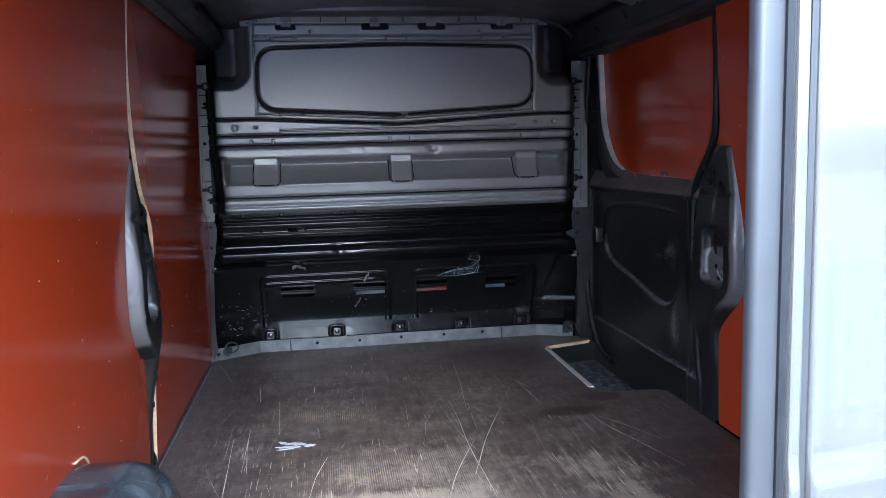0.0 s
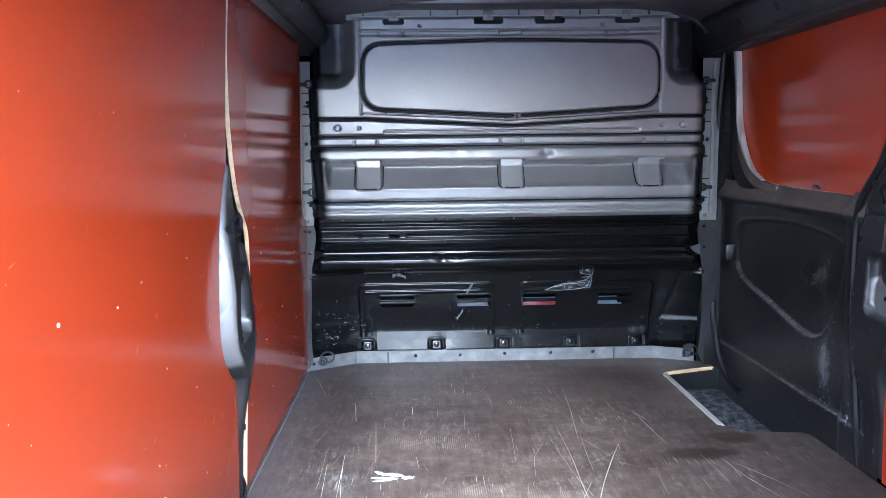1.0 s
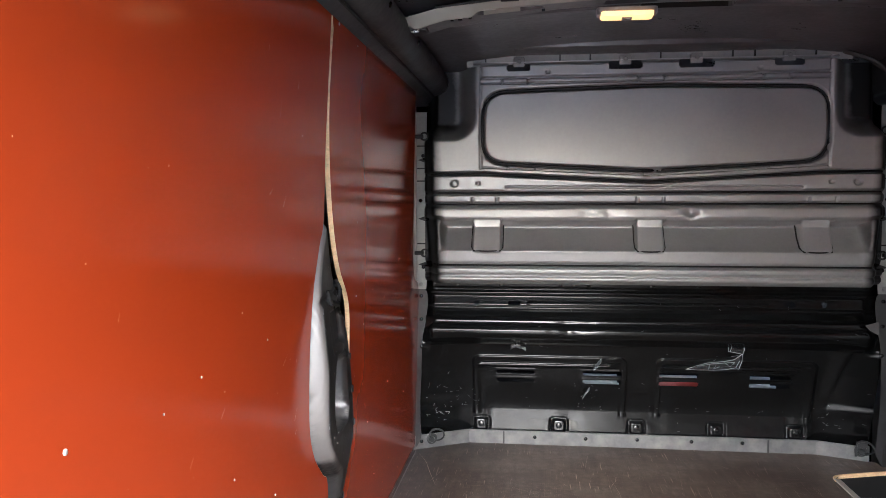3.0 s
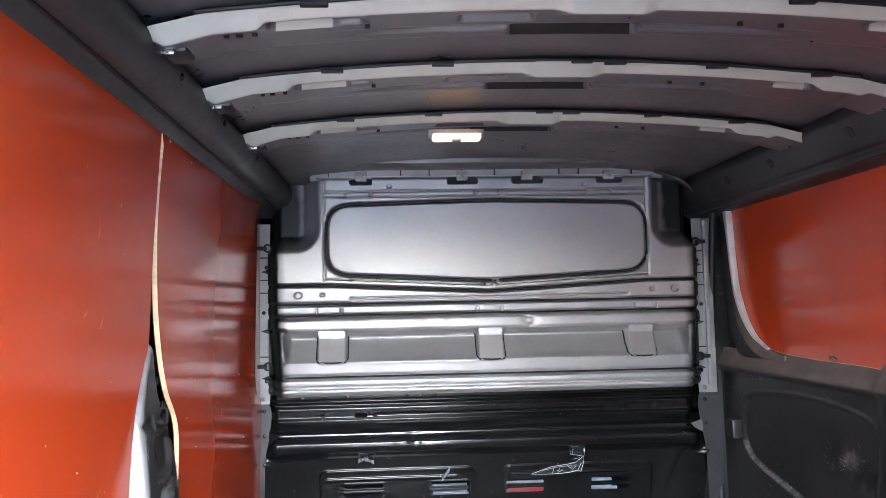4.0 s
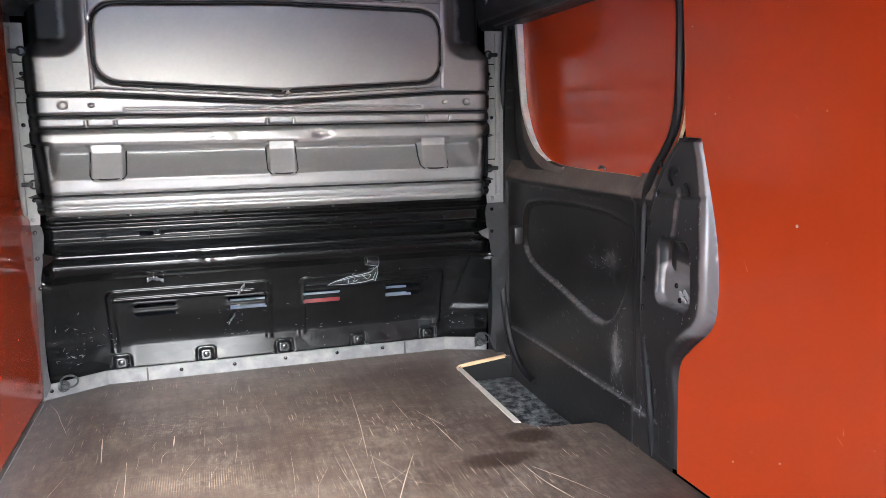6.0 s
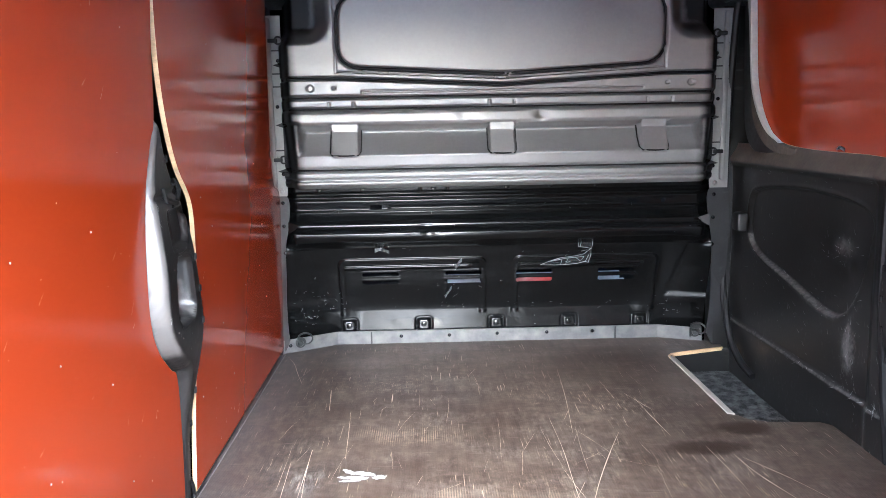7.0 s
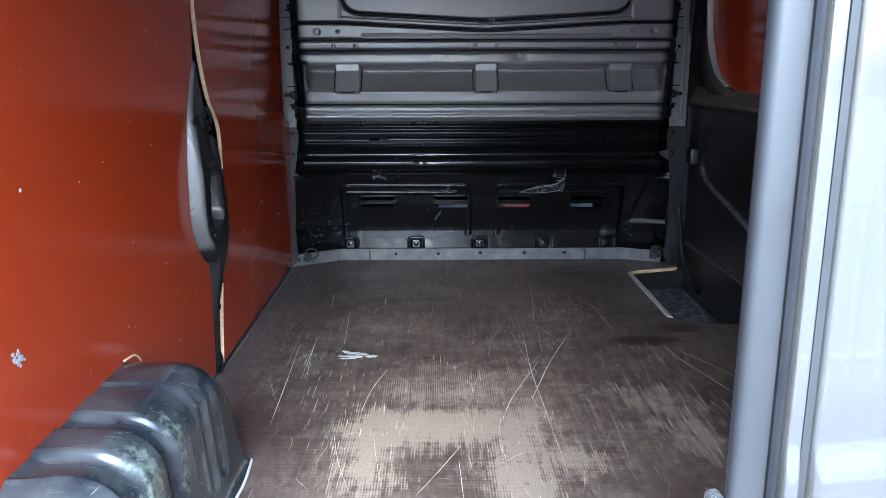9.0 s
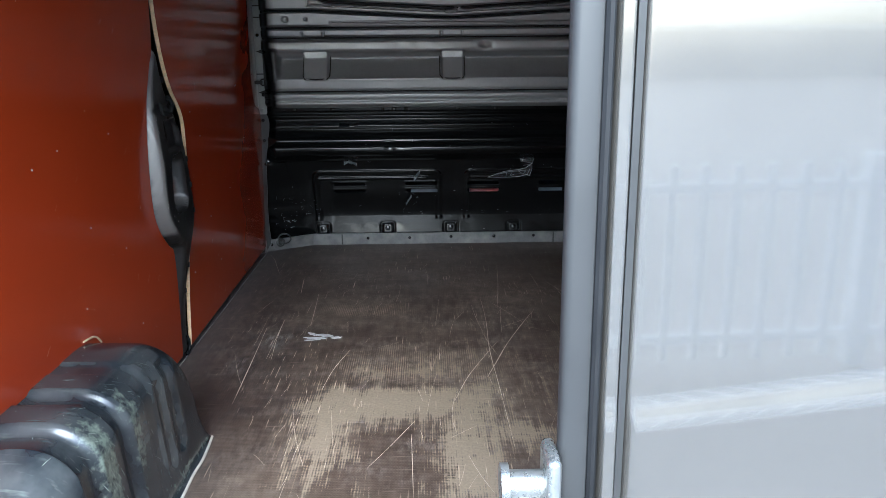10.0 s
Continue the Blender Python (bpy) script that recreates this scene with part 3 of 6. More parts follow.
def roof_rib(y0):
    """A pressed hat-section bow: rear face, flat underside with pressed pockets, front face."""
    root = thing("roof_rib", (0, y0, 1.38), "light grey pressed steel roof bow under the roof skin", "roof bow", "roof bows")
    us = np.linspace(-0.745, 0.775, 320)
    vs = np.concatenate([np.linspace(0, 1, 9), np.linspace(1, 2, 34)[1:], np.linspace(2, 3, 6)[1:]])

    def place(U, V):
        out = np.clip(np.abs(U - 0.015) - 0.615, 0, 1)
        zr = arch_z(U, 1.426, 0.05) - 0.13 * out
        low = band(U, -0.045, 0.095, 0.035) + band(U, -0.68, -0.525, 0.02) + band(U, 0.56, 0.66, 0.03)
        zb = arch_z(U, 1.406, 0.047) - 0.013 * low - 0.16 * out
        rear, under, frontf = np.clip(V, 0, 1), np.clip(V - 1, 0, 1), np.clip(V - 2, 0, 1)
        Y = y0 - 0.014 + 0.014 * rear + 0.115 * under + 0.02 * frontf - 0.010 * band(U, -0.045, 0.095, 0.035)
        u = under * 0.115
        Z = zr + (zb - zr) * rear ** 0.8 + (zr - zb) * frontf + 0.010 * low * np.clip(under * 4, 0, 1)
        pocket = rbox(U, u, -0.515, -0.405, 0.006, 0.040, 0.012, 0.005) + rbox(U, u, -0.410, -0.365, 0.016, 0.034, 0.008, 0.006) \
            + rbox(U, u, -0.210, -0.090, 0.020, 0.046, 0.004, 0.004) + rbox(U, u, 0.475, 0.560, 0.006, 0.038, 0.014, 0.008)
        wedge = sm(-0.46, -0.14, U) * rbox(U, u, -0.46, -0.125, 0.066, 0.090, 0.003, 0.005) * 0.6 + sm(0.45, 0.15, U) * rbox(U, u, 0.105, 0.45, 0.066, 0.090, 0.003, 0.005) * 0.6 + rbox(U, u, -0.12, 0.10, 0.066, 0.113, 0.003, 0.004)
        Z = Z + np.where((V > 1) & (V < 2), 0.026 * pocket + 0.024 * wedge, 0)
        return U, Y, Z

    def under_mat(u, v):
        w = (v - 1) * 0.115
        # shade in the well and the slot, painted with the black material
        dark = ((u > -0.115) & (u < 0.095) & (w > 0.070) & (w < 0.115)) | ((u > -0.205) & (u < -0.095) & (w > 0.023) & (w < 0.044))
        # light on the far walls of the oval pockets, painted with the rear face's tone
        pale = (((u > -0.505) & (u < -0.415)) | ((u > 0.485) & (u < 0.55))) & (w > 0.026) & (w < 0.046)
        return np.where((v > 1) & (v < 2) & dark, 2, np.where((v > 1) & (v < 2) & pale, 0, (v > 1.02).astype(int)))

    # one bow in a lit and a shaded tone: pale rear face, dark underside
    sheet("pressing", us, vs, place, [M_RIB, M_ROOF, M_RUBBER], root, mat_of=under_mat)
    bm = bmesh.new()
    tube(bm, [(u, y0 - 0.022, arch_z(u, 1.425, 0.05)) for u in np.linspace(-0.62, 0.64, 30)], 0.0035, 6)
    part("sealing_bead", bm, M_RUBBER, root, "dark sealing bead")
    for x in (-0.44, -0.22, 0.06, 0.13, 0.34, 0.56):
        bm = bmesh.new()
        z = arch_z(x, 1.424, 0.05)
        box(bm, x - 0.022, x + 0.022, y0 - 0.026, y0 - 0.012, z - 0.006, z + 0.004, 0.002)
        part("clip", bm, M_RUBBER, root, "black clip")
    # dark blocks added where the underside has small holes
    for u, w in ((-0.645, 0.011), (-0.585, 0.004), (-0.565, 0.005), (-0.540, 0.004), (-0.36, 0.004), (0.26, 0.004), (0.33, 0.004)):
        bm = bmesh.new()
        z = arch_z(u, 1.402, 0.046) - 0.004
        box(bm, u - w, u + w, y0 + 0.034 + 40 * w * w, y0 + 0.040 + 40 * w * w, z, z + 0.006)
        part("hole_block", bm, M_RUBBER, root, "small dark block standing in for a hole")
    for sx in (-0.712, 0.742):
        bm = bmesh.new()
        box(bm, sx - 0.010, sx + 0.010, y0 + 0.052, y0 + 0.072, 1.340, 1.346, 0.002)
        part("end_tab", bm, M_STEEL, root, "bare metal end tab")


for y0 in (0.345, 0.725, 1.062, 1.462):
    roof_rib(y0)
tagged(shell_box("roof_header", (-0.70, 0.72, 2.10, 2.24, 1.418, 1.46), M_ROOF, "dark folded roof edge above the bulkhead", 0.01), kind="structure")


def cant_rail(name, prof, y0, y1, label):
    bm = bmesh.new()
    a = [bm.verts.new((x, y0, z)) for x, z in prof]
    b = [bm.verts.new((x, y1, z)) for x, z in prof]
    n = len(prof)
    for k in range(n):
        bm.faces.new((a[k], a[(k + 1) % n], b[(k + 1) % n], b[k]))
    bm.faces.new(a)
    bm.faces.new(b)
    return tagged(part(name, bm, M_SATIN), label, "roof rail", kind="structure")


cant_rail("trim_cant_rail_left", [(-0.90, 1.283), (-0.787, 1.283)] + smooth2([(-0.770, 1.288), (-0.752, 1.300), (-0.738, 1.303), (-0.722, 1.306), (-0.702, 1.318), (-0.690, 1.340), (-0.692, 1.366), (-0.708, 1.388), (-0.74, 1.40)], 5) + [(-0.90, 1.44)], REAR + 0.06, 2.46, "black painted tubular roof side rail above the red panels")
rail_right = cant_rail("trim_cant_rail_right", [(0.945, 1.258), (0.822, 1.258)] + smooth2([(0.808, 1.262), (0.796, 1.272), (0.790, 1.284), (0.776, 1.290), (0.762, 1.306), (0.738, 1.345), (0.732, 1.362), (0.738, 1.382), (0.76, 1.40)], 5) + [(0.945, 1.44)], REAR + 0.06, 2.46, "black painted roof side rail above the sliding door")
bm = bmesh.new()
tube(bm, [(-0.7435, REAR + 0.07, 1.302), (-0.7435, 2.44, 1.302)], 0.0045, 8)
tagged(part("trim_rail_seam", bm, M_RUBBER), "black sealed seam along the roof rail", "seam", kind="structure")
for y in (0.345, 0.725, 1.062, 1.462):
    bm = bmesh.new()
    box(bm, -0.700, -0.650, y + 0.045, y + 0.105, 1.352, 1.392, 0.006)
    bow_end = tagged(part("bow_bracket", bm, M_SATIN), "black folded bracket where a roof bow meets the rail", "bracket", "bow brackets")
    bm = bmesh.new()
    box(bm, -0.692, -0.668, y + 0.040, y + 0.046, 1.346, 1.356, 0.002)
    part("bare_tab", bm, M_STEEL, bow_end, "bare metal tab")
    piece("bolt", BOLT, facing((-0.6895, y + 0.16, 1.345), (1, 0, -0.3)), bow_end)
# black discs added on the rail for its dark holes
for y in (0.62, 0.86, 1.27, 1.66, 1.95):
    bm = bmesh.new()
    disc(bm, (0.751, y, 1.327), (-0.85, 0, -0.52), 0.015, 0.003, 14)
    part("hole_disc", bm, M_RUBBER, rail_right, "black disc standing in for a rail hole")


# ---------------------------------------------------------------- floor
def floor():
    outline = [(-0.845, REAR), (0.868, REAR), (0.868, 1.552), (0.845, 1.578), (0.70, 1.592), (0.655, 1.612), (0.628, 1.66), (0.622, 1.72),
               (0.620, 2.17), (0.624, 2.235), (0.645, 2.268), (0.845, 2.33), (0.86, 2.40), (0.79, 2.435), (0.64, 2.497), (-0.63, 2.497), (-0.845, 2.385)]
    bm = bmesh.new()
    plate(bm, outline, lambda u, v, d: Vector((u, v, -d)), 0.012, edge=0.0, front=0, side=1)
    ob = part("floor", bm, [M_FLOOR, M_PLY], smooth=False)
    tagged(ob, "worn dark brown mesh-faced plywood load floor with scratches", "floor", kind="structure")
    return ob


floor_ob = floor()


def scratches():
    """Long bare-wood gouges in the floor face, as slivers standing just proud."""
    rnd = random.Random(4)
    bm = bmesh.new()

    def gouge(pts, w):
        line = curve_through([(x, y, 0) for x, y in pts], 6)
        prev = None
        n = len(line) - 1
        for i, p in enumerate(line):
            d = (line[min(i + 1, n)] - line[max(i - 1, 0)]).normalized()
            k = 0.65 * w * (0.35 + 0.65 * math.sin(math.pi * min(1, max(0.03, i / n)))) * rnd.uniform(0.5, 1.2)
            q = Vector((-d.y, d.x, 0)) * k
            pair = [bm.verts.new(p + q + Vector((0, 0, 0.0007))), bm.verts.new(p - q + Vector((0, 0, 0.0007)))]
            if prev:
                bm.faces.new((prev[0], prev[1], pair[1], pair[0]))
            prev = pair

    for pts, w in (([(0.258, 1.54), (0.20, 1.40), (0.135, 1.23), (0.09, 1.09), (0.056, 0.985)], 0.0020), ([(0.082, 1.66), (0.085, 1.44), (0.077, 1.18), (0.083, 0.90), (0.088, 0.60)], 0.0012),
                   ([(0.106, 1.247), (0.045, 1.10), (0.0, 0.98), (-0.039, 0.84)], 0.0015), ([(-0.629, 1.404), (-0.617, 1.12), (-0.607, 0.845)], 0.0018),
                   ([(-0.34, 1.197), (-0.372, 1.06), (-0.389, 0.92)], 0.0018), ([(0.519, 1.382), (0.535, 1.26), (0.58, 1.10), (0.63, 0.92)], 0.0024),
                   ([(0.535, 1.36), (0.60, 1.24), (0.65, 1.12)], 0.0018), ([(-0.800, 2.33), (-0.762, 2.24), (-0.735, 2.14), (-0.70, 2.02)], 0.0015),
                   ([(0.372, 1.804), (0.382, 1.66), (0.394, 1.509)], 0.0014), ([(0.35, 1.86), (0.40, 1.70)], 0.0013), ([(-0.584, 1.475), (-0.579, 1.133)], 0.0015),
                   ([(-0.592, 1.95), (-0.575, 1.76)], 0.0026), ([(-0.387, 1.90), (-0.387, 1.82)], 0.0026), ([(-0.14, 0.732), (-0.19, 0.62), (-0.24, 0.517)], 0.0011), ([(-0.147, 0.665), (-0.143, 0.55), (-0.138, 0.40)], 0.0012),
                   ([(-0.508, 1.752), (-0.498, 1.58), (-0.489, 1.409)], 0.0013), ([(0.30, 1.98), (0.31, 1.80)], 0.0010), ([(-0.585, 1.47), (-0.578, 1.30), (-0.563, 1.12)], 0.0014),
                   ([(0.18, 2.11), (0.16, 1.83), (0.131, 1.546)], 0.0011)):
        gouge(pts, w)
    for _ in range(200):
        x, y = rnd.uniform(-0.76, 0.58), 0.25 + 2.1 * rnd.random() ** 1.15
        a = rnd.gauss(math.pi / 2, 0.2) if rnd.random() < 0.9 else rnd.uniform(0, math.pi)
        l = rnd.uniform(0.02, 0.10) if rnd.random() < 0.85 else rnd.uniform(0.1, 0.3)
        bend = rnd.gauss(0, 0.03)
        gouge([(x, y), (x + l / 2 * math.cos(a), y + l / 2 * math.sin(a)), (x + l * math.cos(a + bend), y + l * math.sin(a + bend))], rnd.uniform(0.0003, 0.0007))
    ob = part("scratches", bm, M_SCRATCH, floor_ob, "pale gouges down to the bare wood", smooth=False)
    tagged(ob, kind="stuff")


scratches()


def step_well():
    root = thing("side_step", (0.75, 1.95, -0.12), "dark textured step well by the sliding door", "step")
    bm = bmesh.new()
    for d in ((0.600, 0.945, 1.55, 2.37, -0.134, -0.105), (0.595, 0.612, 1.55, 2.37, -0.105, -0.013), (0.612, 0.945, 2.345, 2.37, -0.105, -0.013), (0.612, 0.945, 1.55, 1.572, -0.105, -0.013)):
        box(bm, *d, 0.004, 1)
    part("well", bm, M_DOORSKIN, root)
    us, vs = np.linspace(0.614, 0.93, 90), np.linspace(1.574, 2.343, 200)
    g = np.random.default_rng(3)
    rough = g.normal(0, 0.0012, (200, 90))
    sheet("mat", us, vs, lambda U, V: (U, V, -0.099 + rough), M_CARPET, root, "worn black rubber mat")
    bm = bmesh.new()
    plate(bm, [(0.609, 1.66), (0.628, 1.65), (0.628, 2.215), (0.609, 2.225)], lambda u, v, d: Vector((u, v, 0.004 - d)), 0.016, edge=0.0015, front=0, side=0)
    part("edge_trim", bm, M_TRIM, root, "dull grey-beige edge strip")
    bm = bmesh.new()
    tube(bm, curve_through([(0.612, 2.20, -0.001), (0.618, 2.24, -0.001), (0.645, 2.266, -0.001), (0.74, 2.298, -0.001), (0.845, 2.328, -0.001)], 5), 0.0058, 8, flat=0.8)
    part("ply_lip", bm, M_PLY, root, "bare pale plywood edge")


step_well()


def front_strip():
    """The folded grey angle that closes the floor against the bulkhead."""
    root = thing("floor_angle", (0, 2.49, 0), "light grey painted steel angle along the bulkhead foot", "edge strip")
    bm = bmesh.new()
    line = [(-0.835, 2.372), (-0.632, 2.490), (0.642, 2.490), (0.80, 2.424)]
    h = 0.052
    prof = [(0.0, 0.001), (0.0, 1.0)]
    for a, b in zip(line, line[1:]):
        va = Vector((a[0], a[1], 0))
        vb = Vector((b[0], b[1], 0))
        n = Vector((vb.y - va.y, -(vb.x - va.x), 0)).normalized() * 0.004
        q = [va + n, vb + n, vb - n, va - n]
        lo = [bm.verts.new((p.x, p.y, 0.001)) for p in q]
        hi = [bm.verts.new((p.x, p.y, h)) for p in q]
        bm.faces.new(lo)
        bm.faces.new(hi)
        for k in range(4):
            bm.faces.new((lo[k], lo[(k + 1) % 4], hi[(k + 1) % 4], hi[k]))
    part("angle", bm, M_ANGLE, root)
    for x in (-0.497, 0.473):
        bm = bmesh.new()
        box(bm, x - 0.003, x + 0.003, 2.4825, 2.4855, 0.002, 0.051)
        part("fold_line", bm, M_EDGE, root)
    for x, z in ((-0.379, 0.034), (-0.188, 0.034), (0.002, 0.037), (0.20, 0.037), (0.382, 0.038)):
        piece("bolt", BOLT, facing((x, 2.486, z - 0.004), (0, -1, 0)), root)
    for x, y in ((-0.80, 2.385), (0.79, 2.424)):
        piece("bolt", BOLT, facing((x, y, 0.03), (0.3 if x < 0 else -0.3, -1, 0)), root)


front_strip()


def lashing_ring(x, y, lean, turn, label):
    """An eye bolt through the angle with its ring flopped to one side."""
    root = thing("lashing_ring", (x, y, 0.038), label, "lashing ring", "lashing rings")
    bm = bmesh.new()
    disc(bm, (x, y + 0.006, 0.038), (math.sin(turn), -math.cos(turn), 0), 0.021, 0.006, 18, dome=1)
    part("plate", bm, M_EDGE, root, "round black washer")
    bm = bmesh.new()
    disc(bm, (x, y - 0.002, 0.038), (math.sin(turn), -math.cos(turn), 0), 0.012, 0.012, 12, dome=2)
    part("bolt_head", bm, M_FOOT, root, "worn steel bolt head")
    bm = bmesh.new()
    pts = []
    for k in range(28):
        a = 2 * math.pi * k / 28
        v = Vector((0.028 * math.cos(a), -0.010 - 0.012 * (1 + math.sin(a)), 0.026 + 0.023 * math.sin(a)))
        v.rotate(Euler((0, lean, 0)))
        v.rotate(Euler((0, 0, turn)))
        pts.append(Vector((x, y, 0.036)) + v)
    tube(bm, pts, 0.0034, 8, closed=True)
    part("ring", bm, M_FOOT, root, "thin dull steel ring")


lashing_ring(-0.764, 2.394, 0.55, 0.5, "steel lashing ring flopped aside on the floor angle")
lashing_ring(0.771, 2.420, 0.45, -0.3, "steel lashing ring standing on a worn tab")
bm = bmesh.new()
for u in (-0.022, 0.024):
    box(bm, 0.771 + u - 0.004, 0.771 + u + 0.004, 2.413 + 0.3 * u, 2.418 + 0.3 * u, 0.022, 0.058, 0.0015)
box(bm, 0.752, 0.792, 2.4165, 2.4205, 0.050, 0.074, 0.002)
tagged(part("ring_bracket", bm, M_FOOT), "small pale steel bracket at the bulkhead foot", "bracket")


# ---------------------------------------------------------------- bulkhead
def bulkhead():
    root = thing("bulkhead", (0, 2.45, 0), "black pressed steel bulkhead with a blanked window and vent slots", "bulkhead", kind="structure")

    def along(z, pts):
        zz, yy = zip(*pts)
        fine_z = np.arange(zz[0] - 0.02, zz[-1] + 0.02, 0.0005)
        k = np.exp(-(np.arange(-16, 17) * 0.0005 / 0.0026) ** 2 / 2)
        fine_y = np.convolve(np.pad(np.interp(fine_z, zz, yy), 16, mode="edge"), k / k.sum(), mode="valid")
        return np.interp(z, fine_z, fine_y)

    def soft_corners(pts, r, n=7):
        out = []
        for i, p in enumerate(pts):
            p, a, c = Vector(p), Vector(pts[i - 1]), Vector(pts[(i + 1) % len(pts)])
            p0, p1 = p + (a - p).normalized() * r, p + (c - p).normalized() * r
            out += [tuple((1 - t) ** 2 * p0 + 2 * t * (1 - t) * p + t * t * p1) for t in np.linspace(0, 1, n)]
        return out

    window = soft_corners([(-0.552, 1.290), (0.0, 1.304), (0.556, 1.290), (0.560, 1.064), (0.0, 1.033), (-0.556, 1.064)], 0.075)

    # ---- upper pressing
    def upper(U, V):
        x, z = U, V
        ax = np.abs(x)
        vee = 0.030 * np.clip(1 - ax / 0.56, 0, 1)
        y = along(z, [(0.640, 2.245), (0.652, 2.222), (0.664, 2.218), (0.668, 2.229), (0.673, 2.229), (0.677, 2.216), (0.696, 2.212), (0.702, 2.234), (0.709, 2.236), (0.718, 2.228),
                      (0.745, 2.222), (0.756, 2.218), (0.770, 2.236), (0.836, 2.300), (0.846, 2.284), (0.858, 2.214), (0.872, 2.205), (0.900, 2.208), (0.909, 2.216), (0.912, 2.236), (0.919, 2.236),
                      (0.923, 2.222), (0.947, 2.219), (0.951, 2.236), (0.959, 2.236), (0.963, 2.215), (1.02, 2.213), (1.50, 2.213)])
        # three bridges across the recess
        for cx, w in ((-0.545, 0.050), (0.004, 0.046), (0.538, 0.048)):
            m = rbox(x, z, cx - w, cx + w, 0.752, 0.90, 0.014, 0.007)
            y = np.where(z < 0.865, y + m * (2.209 + 0.42 * np.clip(z - 0.756, 0, 1) - 0.42 * np.clip(z - 0.838, 0, 1) - y), y)
        # end returns of the recess
        for sx in (-1, 1):
            m = band(sx * x, 0.70, 0.9, 0.02) * band(z, 0.75, 0.87, 0.02)
            y = y + m * (2.225 - y)
        groove = 0.022 * band(z + vee, 1.014, 1.027, 0.006)
        y = y + groove * (ax < 0.80)
        y = y + 0.010 * band(z + vee, 1.040, 1.0445, 0.003) * (ax < 0.56)
        # blanked window: a deep moat round a flat field with a veed foot
        sd = poly_sd(x, z, window)
        y = y + 0.014 * (sm(-0.004, 0.005, sd) * (1 - sm(0.009, 0.018, sd))) - 0.003 * (1 - sm(-0.006, 0.002, sd))
        # frame lines beside and above it
        for cx in (-0.566, 0.567):
            y = y + 0.012 * band(x, cx - 0.002, cx + 0.002, 0.004) * band(z, 1.035, 1.40, 0.004)
        y = y + 0.012 * band(z, 1.322 , 1.328, 0.004) * (ax < 0.566) + 0.014 * band(z, 1.340, 1.348, 0.005) * (ax < 0.566)
        # little snap notches along the folds
        for cx, cz, w in ((-0.45, 1.333, 0.045), (0.003, 1.337, 0.042), (0.40, 1.333, 0.042), (-0.43, 1.045, 0.045), (0.003, 1.022, 0.022), (0.43, 1.045, 0.045)):
            y = y + 0.016 * (band(x, cx - w - 0.003, cx - w + 0.003, 0.003) + band(x, cx + w - 0.003, cx + w + 0.003, 0.003)) * band(z, cz - 0.012, cz + 0.008, 0.004)
        for cx in (-0.553, 0.003, 0.553):
            y = y + 0.016 * (band(x, cx - 0.046, cx - 0.040, 0.003) + band(x, cx + 0.040, cx + 0.046, 0.003)) * band(z, 0.922, 0.940, 0.004)
        # long bead and holes
        y = y + 0.007 * ring(x, z, -0.482, 0.492, 0.964, 0.979, 0.004, 0.004, 0.003)
        for cx, cz, r in ((-0.657, 0.987, 0.0115), (-0.575, 0.987, 0.006), (0.658, 0.987, 0.0115), (0.575, 0.987, 0.006), (-0.34, 1.36, 0.006), (0.345, 1.36, 0.006)):
            y = y + 0.012 * (1 - sm(r - 0.002, r + 0.002, np.hypot(x - cx, z - cz)))
        y = y + 0.022 * band(z, 1.384, 1.391, 0.004) * (ax < 0.60)
        # upper corners fold away
        y = y + 0.11 * rbox(ax, z, 0.615, 1.2, 1.165, 1.7, 0.05, 0.075)
        # outer edge turns back
        edge = 0.768 - 0.016 * sm(0.95, 0.70, z)
        y = y + 0.085 * sm(edge - 0.045, edge + 0.006, ax) ** 1.3
        # dents from loads
        for cx, cz, r, d in ((0.125, 0.884, 0.03, 0.012), (-0.16, 0.882, 0.07, 0.004), (0.66, 0.775, 0.045, 0.010), (-0.6, 0.765, 0.04, 0.004)):
            w = np.exp(-((x - cx) ** 2 + ((z - cz) * 1.6) ** 2) / r ** 2)
            y = y + d * w * (1 + 0.5 * np.sin(70 * x + 40 * z))
        y = y + 0.0008 * np.sin(7 * x + 3) * np.sin(11 * z) + 0.0008 * np.sin(21 * x) * band(z, 0.85, 0.91, 0.03)
        return x, y, z

    def tab_hole(u, v):
        """The cut-outs under the roof tabs."""
        k = np.zeros(u.shape, bool)
        for cx, w in ((-0.437, 0.040), (-0.085, 0.055), (0.145, 0.055), (0.437, 0.045)):
            k |= rbox(u, v, cx - w, cx + w, 1.364, 1.392, 0.008, 0.004) > 0.5
        return k

    def overspray_and_corner_shade(u, v):
        """Black overspray at the outer edges; the upper corners' shade is painted in with it."""
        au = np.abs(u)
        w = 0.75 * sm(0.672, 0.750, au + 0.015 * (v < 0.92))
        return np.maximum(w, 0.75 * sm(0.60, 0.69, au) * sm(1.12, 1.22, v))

    sheet("upper_panel", np.arange(-0.7728, 0.7729, 0.0042), np.arange(0.640, 1.398, 0.0020), upper, M_GREY, root, "satin grey upper pressing with black oversprayed edges and shade painted into the corners",
          keep=lambda u, v: (v < 1.398 - 0.012 * (np.abs(u) > 0.60)) & ~tab_hole(u, v), wear_tone=overspray_and_corner_shade)

    # ---- added black tubes for shade in the folds, and the blanked window's rubber
    def bead(name, line, r, lift, closed=False, label="", flat=0.8):
        xs, zs = np.array([p[0] for p in line]), np.array([p[1] for p in line])
        ys = upper(xs, zs)[1]
        b = bmesh.new()
        tube(b, [(float(x), float(y) - lift, float(z)) for x, y, z in zip(xs, ys, zs)], r, 8, closed, flat)
        part(name, b, M_RUBBER, root, label)

